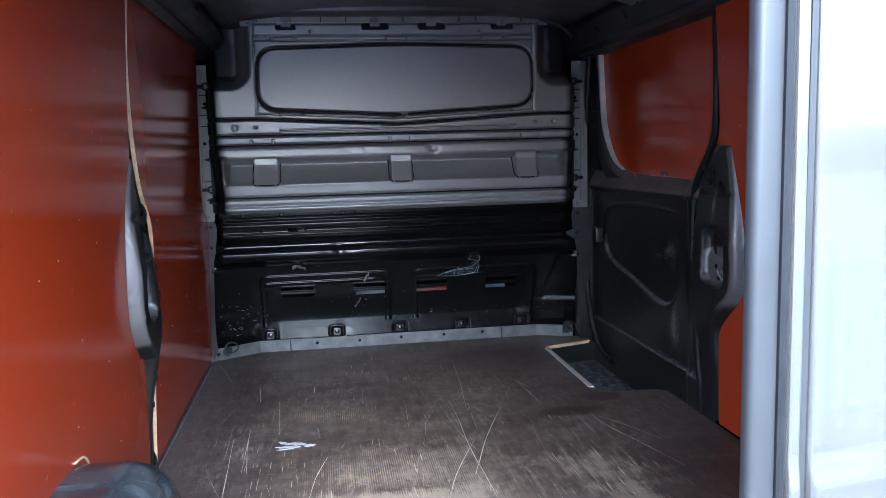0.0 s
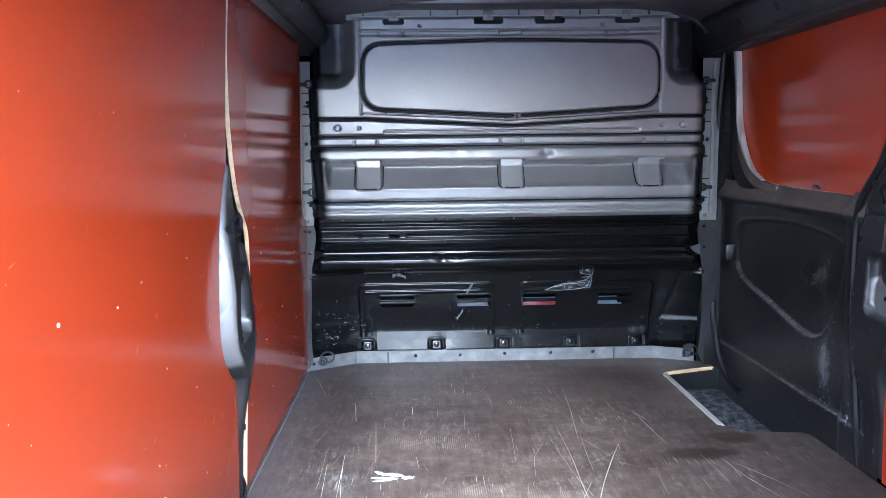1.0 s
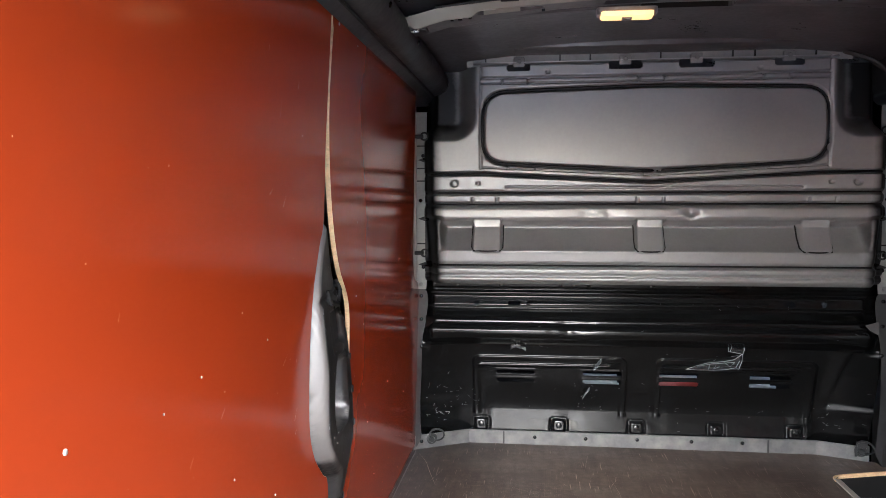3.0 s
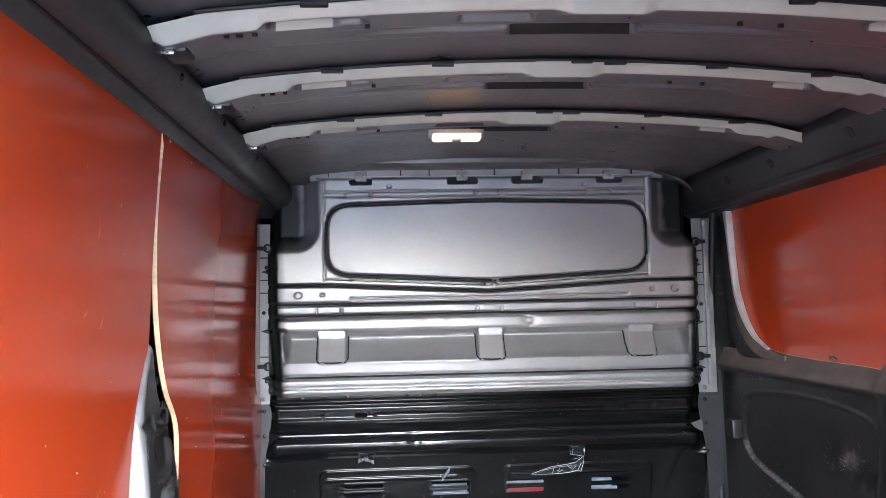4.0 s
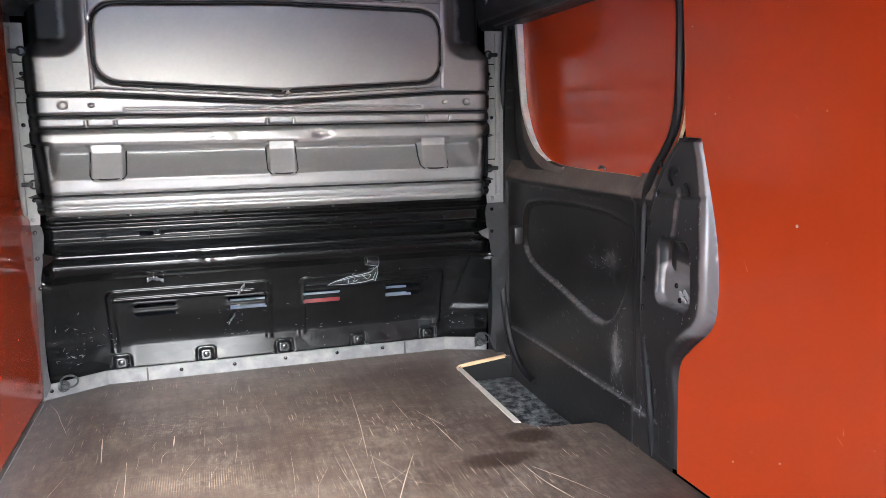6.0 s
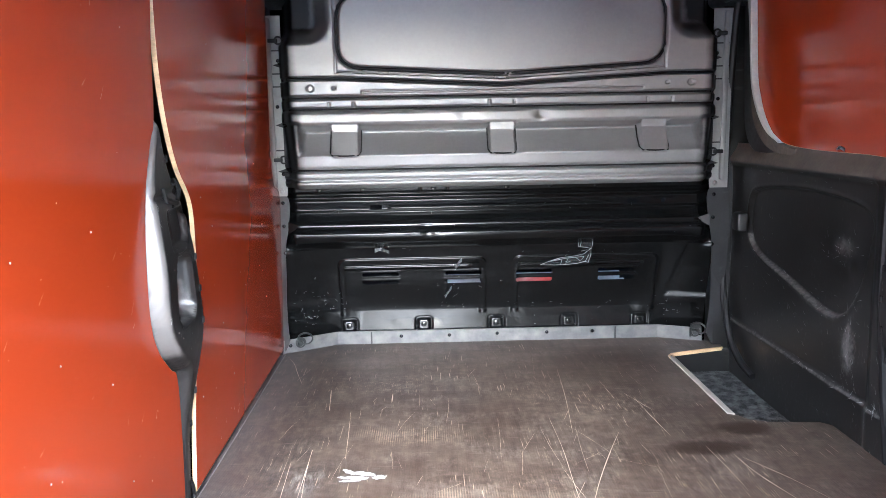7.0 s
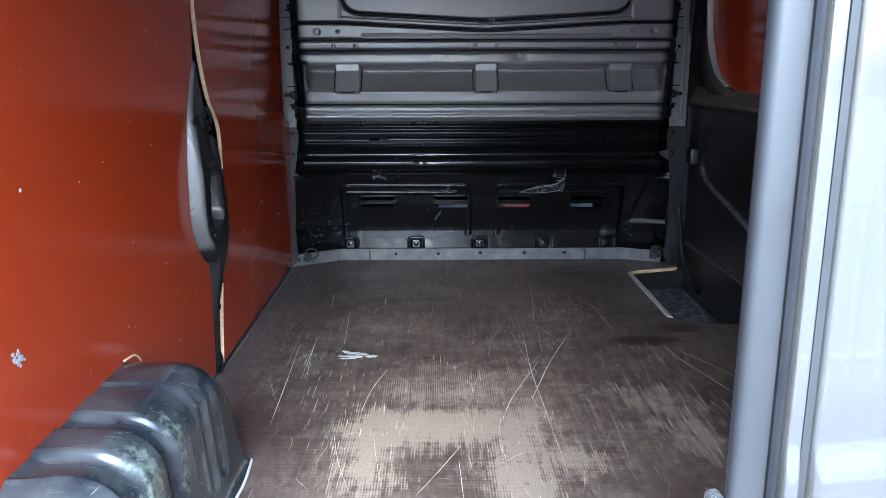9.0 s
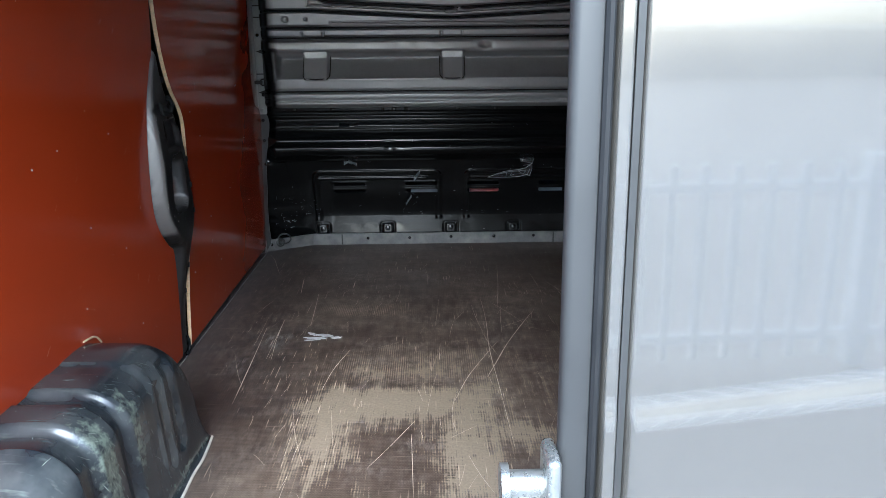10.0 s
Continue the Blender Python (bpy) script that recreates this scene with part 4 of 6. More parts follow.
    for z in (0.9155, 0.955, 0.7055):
        bead("fold_shade_tube", [(x, z) for x in np.linspace(-0.735, 0.735, 60)], 0.0042, 0.001, label="black tube standing in for the shade of a fold")
    bead("fold_shade_tube", [(x, 1.0205 - 0.030 * max(0.0, 1 - abs(x) / 0.56)) for x in np.linspace(-0.74, 0.74, 80)], 0.0055, 0.001, label="black tube standing in for the shade of a fold")
    # shade along the sides and foot of the bridges, added as black tubes too
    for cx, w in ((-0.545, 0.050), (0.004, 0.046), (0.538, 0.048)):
        bead("fold_shade_tube", [(cx - w - 0.003, 0.842), (cx - w - 0.003, 0.80), (cx - w - 0.003, 0.768), (cx - w + 0.004, 0.757), (cx, 0.755), (cx + w - 0.004, 0.757), (cx + w + 0.003, 0.768), (cx + w + 0.003, 0.80), (cx + w + 0.003, 0.842)], 0.0036, 0.0, label="black tube standing in for the shade of a fold")
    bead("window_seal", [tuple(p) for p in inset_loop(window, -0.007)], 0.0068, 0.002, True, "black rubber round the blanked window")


    # ---- lower pressing
    slots = [(cx, cz) for cx in (-0.452, -0.129, 0.147, 0.469) for cz in (0.284, 0.2515)]

    def lower(U, V):
        x, z = U, V
        ax = np.abs(x)
        y = along(z, [(0.03, 2.5075), (0.095, 2.5085), (0.130, 2.5085), (0.145, 2.5060), (0.170, 2.4995), (0.195, 2.4930), (0.30, 2.462), (0.395, 2.425), (0.410, 2.405), (0.420, 2.375), (0.430, 2.352), (0.440, 2.341), (0.452, 2.335), (0.464, 2.335),
                      (0.474, 2.342), (0.482, 2.352), (0.490, 2.356), (0.497, 2.356), (0.502, 2.364), (0.507, 2.372), (0.540, 2.396), (0.546, 2.376), (0.585, 2.388), (0.590, 2.358), (0.600, 2.354), (0.604, 2.372), (0.611, 2.372),
                      (0.615, 2.352), (0.66, 2.340)])
        # the foot leans back towards the light between the corners
        y = y + 0.0092 * np.clip((z - 0.03) / 0.10, 0, 1) * sm(0.26, 0.13, z) * sm(0.60, 0.53, ax)
        out = ax - 0.640
        y = y - 0.5 * (out + np.sqrt(out * out + 0.0009)) * 0.36 * (1 - sm(0.395, 0.445, z))
        # the corners lean under at the foot
        y = y + 0.25 * np.clip(0.150 - z, 0, 1) * sm(0.60, 0.68, ax)
        # corner gussets
        y = y + 0.005 * sm(0.0, 0.02, ax - (0.66 + 0.28 * (z - 0.20))) * band(z, 0.18, 0.40, 0.03)
        # pressed frames round the vents
        for x0, x1 in ((-0.612, -0.042), (0.062, 0.625)):
            y = y - 0.007 * ring(x, z, x0, x1, 0.08, 0.350, 0.03, 0.022, 0.008) * (z > 0.11)
            y = y - 0.006 * band(z, 0.306, 0.318, 0.008) * band(x, x0 + 0.02, x1 - 0.06, 0.02)
        # vent mouths
        for cx, cz in slots:
            y = y - 0.002 * rbox(x, z, cx - 0.080, cx + 0.080, cz + 0.006, cz + 0.016, 0.005, 0.009) - 0.0015 * rbox(x, z, cx - 0.076, cx + 0.076, cz - 0.014, cz - 0.007, 0.003, 0.005)
        # inverted U bosses at the foot
        for cx in (-0.585, -0.288, 0.002, 0.292, 0.575):
            y = y + 0.008 * ring(x, z, cx - 0.034, cx + 0.034, 0.0, 0.102, 0.016, 0.009, 0.005) * (z > 0.05) - 0.004 * rbox(x, z, cx - 0.022, cx + 0.022, 0.05, 0.09, 0.010, 0.008)
        # mid beads and holes
        y = y - 0.006 * band(z, 0.550, 0.562, 0.006) * band(x, -0.405, 0.43, 0.01)
        for cx in (-0.29, -0.19):
            y = y + 0.012 * band(x, cx - 0.002, cx + 0.002, 0.004) * band(z, 0.612, 0.66, 0.004)
        # the roll of the pipe ends tapers
        y = y + 0.03 * sm(0.750, 0.795, ax) * sm(0.38, 0.43, z)
        for cx, cz, r, d in ((-0.28, 0.462, 0.04, 0.007), (-0.20, 0.47, 0.025, 0.006), (-0.25, 0.10, 0.06, 0.0015), (0.05, 0.085, 0.07, 0.001), (0.43, 0.09, 0.06, 0.0012), (-0.40, 0.09, 0.05, 0.001)):
            w = np.exp(-((x - cx) ** 2 + ((z - cz) * 1.5) ** 2) / r ** 2)
            y = y + d * w * (1 + 0.5 * np.sin(60 * x + 35 * z))
        y = y + 0.0003 * np.sin(7 * x + 1) * np.sin(11 * z + 2) + 0.0003 * np.sin(17 * x) * band(z, 0.42, 0.50, 0.03)
        return x, y, z

    def open_slot(u, v):
        k = np.ones(u.shape, bool)
        for cx, cz in slots:
            k &= ~(rbox(u, v, cx - 0.072, cx + 0.072, cz - 0.008, cz + 0.008, 0.008, 0.001) > 0.5)
        for cx, cz, w in ((-0.593, 0.557, 0.010), (-0.456, 0.557, 0.024), (0.505, 0.562, 0.020), (0.62, 0.562, 0.008)):
            k &= ~(rbox(u, v, cx - w, cx + w, cz - 0.009, cz + 0.008, 0.007, 0.002) > 0.5)
        return k

    sheet("lower_panel", np.arange(-0.8148, 0.8149, 0.0042), np.arange(0.030, 0.656, 0.0016), lower, M_BLACK, root, "gloss black lower pressing with vent slots", keep=open_slot)

    # ---- bolt heads and black holes along the upper fold
    for x in (-0.66, -0.50, -0.24, 0.03, 0.19, 0.36, 0.55, 0.68):
        y = float(lower(np.array([x]), np.array([0.630]))[1][0])
        piece("bolt", STUD, facing((x, y - 0.0005, 0.630), (0, -1, 0.2)), root)
    for cx in (-0.585, -0.288, 0.002, 0.292, 0.575):
        y = float(lower(np.array([cx]), np.array([0.072]))[1][0])
        piece("stud", STUD, facing((cx, y, 0.072), (0, -1, 0.1)), root)

    # ---- pale scuffs in the black paint
    rnd = random.Random(31)
    bm = bmesh.new()
    clusters = ((-0.73, 0.20, 0.05, 0.06, 13), (-0.75, 0.11, 0.05, 0.03, 16), (-0.62, 0.16, 0.06, 0.05, 12), (-0.40, 0.395, 0.05, 0.012, 6), (0.0, 0.145, 0.6, 0.012, 20), (-0.16, 0.23, 0.03, 0.06, 10), (0.3, 0.345, 0.12, 0.03, 10), (0.0, 0.46, 0.7, 0.02, 10),
                (0.0, 0.55, 0.7, 0.05, 12), (0.68, 0.12, 0.07, 0.05, 16), (0.0, 0.08, 0.6, 0.04, 8), (0.0, 0.25, 0.6, 0.09, 12))
    for cx, cz, sx, sz, n in clusters:
        for _ in range(n):
            x, z = max(-0.79, min(0.79, rnd.gauss(cx, sx * 0.6))), max(0.06, min(0.63, rnd.gauss(cz, sz * 0.6)))
            a, l, w = rnd.gauss(0.0, 0.45) + (math.pi / 2 if rnd.random() < 0.3 else 0), rnd.uniform(0.002, 0.022 if cx < -0.6 else 0.014), rnd.uniform(0.0003, 0.0008 if cx < -0.6 else 0.0006)
            loop = [(x - w * math.sin(a), z + w * math.cos(a)), (x + w * math.sin(a), z - w * math.cos(a)), (x + l * math.cos(a), z + l * math.sin(a))]
            ys = [float(lower(np.array([p]), np.array([q]))[1][0]) - 0.0015 for p, q in loop]
            bm.faces.new([bm.verts.new((p, y, q)) for (p, q), y in zip(loop, ys)])
    tagged(part("paint_scuffs", bm, M_SCUFFGREY, root, "pale scuffs in the black paint", smooth=False), kind="stuff")

    # ---- side flanges of the body that carry it
    for sx in (-1, 1):
        bm = bmesh.new()
        outline = [(0.772, 0.61), (0.838, 0.61), (0.838, 1.245), (0.768, 1.245), (0.770, 0.95), (0.758, 0.80)]
        plate(bm, [(sx * u, v) for u, v in outline], lambda u, v, d: Vector((u, 2.322 + d, v)), 0.004, edge=0.0)
        flange = part("side_flange", bm, [M_FLANGE, M_FLANGE], root, "light grey primed body flange")
        bm = bmesh.new()
        outline = curve_through([(0.802, 0.04), (0.845, 0.04), (0.845, 0.60), (0.770, 0.60), (0.774, 0.50), (0.788, 0.42), (0.792, 0.30), (0.800, 0.20), (0.803, 0.10)], 3, True)
        plate(bm, [(sx * p.x, p.y) for p in outline], lambda u, v, d: Vector((u, 2.326 + d + 0.05 * sm(0.35, 0.05, v), v)), 0.004, edge=0.0)
        part("foot_flange", bm, [M_FOOT, M_FOOT], root, "grey painted lower flange")
        for z in (0.628, 0.585, 0.50, 0.40):
            piece("rivet", RIVET if z > 0.6 else BOLT, facing((sx * 0.79, 2.321 if z > 0.6 else 2.325, z), (0, -1, 0)), root)
        for z in (0.70, 0.865, 1.075):
            bm = bmesh.new()
            tip = bm.verts.new((sx * 0.742, 2.272, z))
            base = [bm.verts.new((sx * 0.752, 2.316, z + dz)) for dz in (-0.017, 0.017)] + [bm.verts.new((sx * 0.800, 2.319, z))]
            bm.faces.new(base)
            for k in range(3):
                bm.faces.new((tip, base[k], base[(k + 1) % 3]))
            part("stiffener", bm, M_BLACK, root)
        for z in (0.742, 1.158):
            bm = bmesh.new()
            box(bm, sx * 0.795 - 0.016, sx * 0.795 + 0.016, 2.300, 2.322, z - 0.007, z + 0.007, 0.003)
            pts = [(sx * 0.774 + 0.013 * math.cos(a), 2.304, z + 0.013 * math.sin(a)) for a in np.linspace(0, 2 * math.pi, 14)[:-1]]
            tube(bm, pts, 0.0035, 6, closed=True)
            part("clip", bm, M_RUBBER, root, "black fixing clip")
        for z in (0.775, 1.0, 1.045, 1.125):
            bm = bmesh.new()
            box(bm, sx * 0.79 - 0.036, sx * 0.79 + 0.036, 2.3195, 2.3225, z - 0.0022, z + 0.0022)
            part("flange_joint", bm, M_RUBBER, root)
        bm = bmesh.new()
        box(bm, sx * 0.812 - 0.009, sx * 0.812 + 0.009, 2.306, 2.3215, 0.64, 1.235, 0.004)
        part("flange_fold", bm, M_FLANGE, root, "folded rim of the flange")
        for z in (0.69, 0.93, 1.09):
            piece("spot_weld", BOLT, facing((sx * (0.785 + 0.006 * math.sin(90 * z)), 2.3205, z), (0, -1, 0)), root)
        bm = bmesh.new()
        vs = [bm.verts.new(p) for p in ((sx * 0.738, 2.33, 0.500), (sx * 0.772, 2.312, 0.516), (sx * 0.772, 2.304, 0.472), (sx * 0.750, 2.318, 0.485))]
        bm.faces.new(vs)
        r = bmesh.ops.extrude_face_region(bm, geom=bm.faces[:])
        bmesh.ops.translate(bm, vec=(0, 0.004, 0), verts=[v for v in r["geom"] if isinstance(v, bmesh.types.BMVert)])
        part("end_gusset", bm, M_EDGE if sx > 0 else M_BLACK, root)
    # ---- roof tabs on the top edge
    bm = bmesh.new()
    us = np.linspace(-0.615, 0.635, 60)
    lo = [bm.verts.new((u, 2.232, 1.392 + 0.016 * (1 - (u / 0.7) ** 2) - 0.012)) for u in us]
    hi = [bm.verts.new((u, 2.222, 1.412 + 0.022 * (1 - (u / 0.7) ** 2) - 0.004)) for u in us]
    bk = [bm.verts.new((u, 2.26, 1.420 + 0.022 * (1 - (u / 0.7) ** 2))) for u in us]
    for a, b in ((lo, hi), (hi, bk)):
        for k in range(len(us) - 1):
            bm.faces.new((a[k], a[k + 1], b[k + 1], b[k]))
    part("top_flange", bm, M_FLANGE, root, "light grey top flange")
    for x in (-0.437, -0.085, 0.145, 0.437):
        bm = bmesh.new()
        box(bm, x - 0.020, x + 0.020, 2.214, 2.230, 1.378, 1.412, 0.005)
        disc(bm, (x, 2.2145, 1.397), (0, -1, 0), 0.008, 0.004, 12, dome=1)
        part("roof_tab", bm, M_FLANGE, root)
    for x in (-0.55, -0.30, -0.20, 0.03, 0.26, 0.33, 0.52):
        bm = bmesh.new()
        box(bm, x - 0.002, x + 0.002, 2.2185, 2.24, 1.392, 1.425)
        part("tab_slit", bm, M_RUBBER, root)
    bm = bmesh.new()
    tube(bm, curve_through([(0.60, 2.21, 1.405), (0.66, 2.18, 1.375), (0.70, 2.17, 1.345), (0.715, 2.16, 1.32)], 5), 0.012, 8, flat=0.5)
    part("bracket", bm, M_EDGE, root, "grey corner bracket")


bulkhead()

# what shows through the vent slots from the cab
bm = bmesh.new()
box(bm, -0.80, 0.80, 2.66, 2.93, -0.134, 0.12, 0.01)
tagged(part("seat_base", bm, M_RUBBER), "black seat base in the cab behind the bulkhead", "seat base")
for nm, mat, lab, dims in (("storage_box", M_REDBOX, "red plastic box behind the bulkhead vents", (0.10, 0.28, 2.70, 2.752, 0.12, 0.215)),
                           ("folded_paper", M_WHITE, "white folded papers standing behind the bulkhead vents", (0.11, 0.27, 2.76, 2.772, 0.12, 0.2205)),
                           ("paper_pack", M_WHITE, "white paper pack standing behind the bulkhead vents", (0.41, 0.56, 2.70, 2.712, 0.12, 0.2005)),
                           ("plastic_folder", M_BLUEBOX, "blue plastic folder standing among white papers", (0.41, 0.56, 2.84, 2.852, 0.12, 0.205)),
                           ("paper_pack", M_WHITE, "white paper pack standing before a blue folder", (0.41, 0.56, 2.78, 2.792, 0.12, 0.217)),
                           ("paper_pack", M_WHITE, "white paper pack standing behind the bulkhead vents", (-0.185, -0.045, 2.70, 2.712, 0.12, 0.1975)),
                           ("paper_pack", M_WHITE, "white paper pack standing behind a lower pack", (-0.185, -0.045, 2.78, 2.792, 0.12, 0.2145))):
    bm = bmesh.new()
    box(bm, *dims, 0.002)
    tagged(part(nm, bm, mat), lab, "cab clutter")


def torn_scrap(name, path, w, mat, label, category, seed):
    """A crumpled strip stuck at one end."""
    rnd = random.Random(seed)
    line = curve_through(path, 6)
    bm = bmesh.new()
    prev = None
    for i, p in enumerate(line):
        k = w * rnd.uniform(0.45, 1.1)
        o = Vector((rnd.uniform(-1, 1) * 0.002, rnd.uniform(-1, 0) * 0.006, 0))
        cur = [bm.verts.new(p + o + Vector((0, rnd.uniform(-0.006, 0), k))), bm.verts.new(p + o), bm.verts.new(p + o + Vector((0, rnd.uniform(-0.006, 0), -k)))]
        if prev:
            bm.faces.new((prev[0], prev[1], cur[1], cur[0]))
            bm.faces.new((prev[1], prev[2], cur[2], cur[1]))
        prev = cur
    r = bmesh.ops.solidify(bm, geom=bm.faces[:], thickness=0.0008)
    return tagged(part(name, bm, mat, smooth=False), label, category)


def tape_scrap():
    """A strip of clear tape: a square stuck under the roll and a twisted tail drawn out to a point."""
    rnd = random.Random(2)
    root = thing("tape_scrap", (0.335, 2.43, 0.41), "torn clear packing tape hanging on the bulkhead", "tape")
    for nm, edge, folds in (("stuck_end", [(0.309, 0.410), (0.335, 0.413), (0.362, 0.409), (0.364, 0.392), (0.362, 0.376), (0.336, 0.382), (0.311, 0.386)],
                             ([(0.320, 0.408), (0.317, 0.388)], [(0.322, 0.367), (0.345, 0.372), (0.338, 0.358)])),
                            ("tail", [(0.167, 0.314), (0.205, 0.329), (0.245, 0.341), (0.30, 0.347), (0.335, 0.355), (0.360, 0.378), (0.361, 0.350), (0.352, 0.318), (0.342, 0.325), (0.31, 0.317), (0.27, 0.313), (0.22, 0.312)],
                             ([(0.205, 0.327), (0.26, 0.338), (0.335, 0.345)], [(0.25, 0.336), (0.246, 0.316)], [(0.272, 0.336), (0.264, 0.318), (0.284, 0.328)], [(0.30, 0.344), (0.322, 0.326), (0.334, 0.342)], [(0.352, 0.352), (0.342, 0.325)]))):
        def at(p):
            return Vector((p[0], 2.412 + 0.30 * (0.41 - p[1]) + rnd.uniform(-0.003, 0.003), p[1]))
        ring_pts = [at(p) for p in edge]
        mid = sum(ring_pts, Vector()) / len(ring_pts) - Vector((0, 0.004, 0))
        bm = bmesh.new()
        vs, c = [bm.verts.new(p) for p in ring_pts], bm.verts.new(mid)
        for a, b in zip(vs, vs[1:] + vs[:1]):
            bm.faces.new((a, b, c))
        film = part(nm, bm, M_FILMTAPE, root, smooth=False)
        bm = bmesh.new()
        tube(bm, ring_pts, 0.0012, 5, closed=True)
        for fold in folds:
            tube(bm, [at(p) - Vector((0, 0.002, 0)) for p in fold], 0.0009, 5)
        part("crease", bm, M_TAPE, film, "whitened creases and edges")


tape_scrap()
torn_scrap("foam_scrap", [(-0.47, 2.425, 0.385), (-0.445, 2.425, 0.392), (-0.415, 2.428, 0.380)], 0.008, M_TAPE, "torn foam remnant on the bulkhead", "foam scrap", 5)
torn_scrap("foam_scrap", [(-0.165, 2.445, 0.305), (-0.15, 2.442, 0.325), (-0.135, 2.438, 0.345)], 0.009, M_TAPE, "torn foam remnant on the bulkhead", "foam scrap", 6)
torn_scrap("foam_scrap", [(-0.20, 2.487, 0.185), (-0.19, 2.482, 0.205), (-0.175, 2.476, 0.225)], 0.007, M_TAPE, "torn foam remnant on the bulkhead", "foam scrap", 7)
torn_scrap("paper_scrap", [(-0.475, 1.345, 0.004), (-0.44, 1.322, 0.004), (-0.40, 1.305, 0.004)], 0.001, M_WHITE, "torn white paper stuck to the floor", "paper scrap", 8)


def floor_paper():
    rnd = random.Random(12)
    root = thing("sticker_remnant", (-0.44, 1.32, 0), "torn white sticker remnant on the plywood floor", "sticker")
    for k, (cx, cy, l, w, a) in enumerate(((-0.474, 1.335, 0.050, 0.014, -0.75), (-0.455, 1.300, 0.075, 0.018, -0.10), (-0.432, 1.322, 0.065, 0.022, -0.35), (-0.393, 1.300, 0.034, 0.020, 0.1), (-0.465, 1.284, 0.05, 0.006, 0.05))):
        outline = []
        for i in range(16):
            t = 2 * math.pi * i / 16
            rr = rnd.uniform(0.75, 1.15)
            u, v = l / 2 * rr * math.cos(t), w / 2 * rnd.uniform(0.5, 1.3) * math.sin(t)
            outline.append((cx + u * math.cos(a) - v * math.sin(a), cy + u * math.sin(a) + v * math.cos(a)))
        bm = bmesh.new()
        plate(bm, outline, lambda u, v, d: Vector((u, v, 0.0016 - d)), 0.0014, front=0, side=0)
        part("shred", bm, M_WHITE, root, smooth=False)


floor_paper()


# ---------------------------------------------------------------- red plywood side panels
def side_panel(outline, place, label, screws, edge_mat):
    root = thing("plywood_panel", place(*outline[0], 0.0), label, "wall panel", "red plywood panels")
    bm = bmesh.new()
    plate(bm, outline, place, 0.010, edge=0.001, front=0, side=1)
    part("board", bm, [M_RED, edge_mat], root)
    for k, (u, v) in enumerate(screws):
        p = place(u, v, 0.0)
        q = place(u, v, 0.01)
        piece("screw", SCREW if k else SCREW_WIDE, facing(p, p - q), root)
    return root


def on_left(u, v, d):
    return Vector((x_left(v) - d, u, v))


def on_right(u, v, d):
    return Vector((x_right(v) + d, u, v))


rear_edge = smooth2([(1.140, 0.012), (1.135, 0.177), (1.118, 0.325), (1.075, 0.362), (1.010, 0.420), (0.974, 0.491), (0.964, 0.619), (0.976, 0.741), (1.012, 0.835), (1.037, 0.885), (1.039, 1.05), (1.058, 1.288)])
p_left_rear = side_panel([(REAR + 0.055, 1.288), (REAR + 0.055, 0.012)] + rear_edge, on_left, "glossy red film-faced plywood side panel, scratched, beside the wheel arch",
                         [(0.196, 0.690), (0.484, 0.695), (0.727, 0.701), (-0.037, 0.685), (0.047, 0.887), (0.384, 0.674), (0.60, 0.52), (0.78, 0.43), (0.55, 0.36), (0.85, 0.22)], M_PLY)
front_edge = smooth2([(1.073, 1.262), (1.060, 1.17), (1.058, 1.08), (1.078, 0.960), (1.118, 0.855), (1.172, 0.775), (1.255, 0.697), (1.277, 0.60), (1.285, 0.40), (1.262, 0.31), (1.246, 0.26), (1.232, 0.15), (1.226, 0.013)])
p_left_front = side_panel([(1.062, 1.288)] + front_edge + smooth2([(2.345, 0.030), (2.335, 0.30), (2.318, 0.60), (2.215, 0.66), (2.165, 0.74), (2.150, 0.85), (2.13, 1.05), (2.11, 1.296)]), on_left,
                          "dark red glossy plywood side panel next to the bulkhead", [(1.115, 1.292 - 0.01), (1.50, 0.352), (1.76, 0.40), (1.42, 0.62), (1.30, 0.22), (1.33, 0.70), (2.05, 0.30), (1.60, 0.18), (1.9, 0.75), (2.0, 0.55), (1.28, 1.27), (1.66, 1.27)], M_PLY)
right_edge = smooth2([(1.172, 0.012), (1.168, 0.18), (1.158, 0.300), (1.110, 0.360), (1.030, 0.430), (1.008, 0.50), (1.008, 0.600), (1.025, 0.70), (1.060, 0.83)]) + [(1.070, 0.866), (1.132, 0.868)] + smooth2([(1.133, 0.90), (1.134, 1.02), (1.141, 1.203), (1.146, 1.266)])
p_right = side_panel([(REAR + 0.055, 1.266), (REAR + 0.055, 0.012)] + right_edge, on_right, "bright red film-faced plywood side panel with small screws",
                     [(0.766, 0.702), (1.104, 1.115), (0.95, 0.14), (0.80, 0.20), (1.02, 0.92), (0.60, 1.10)], M_SATIN)

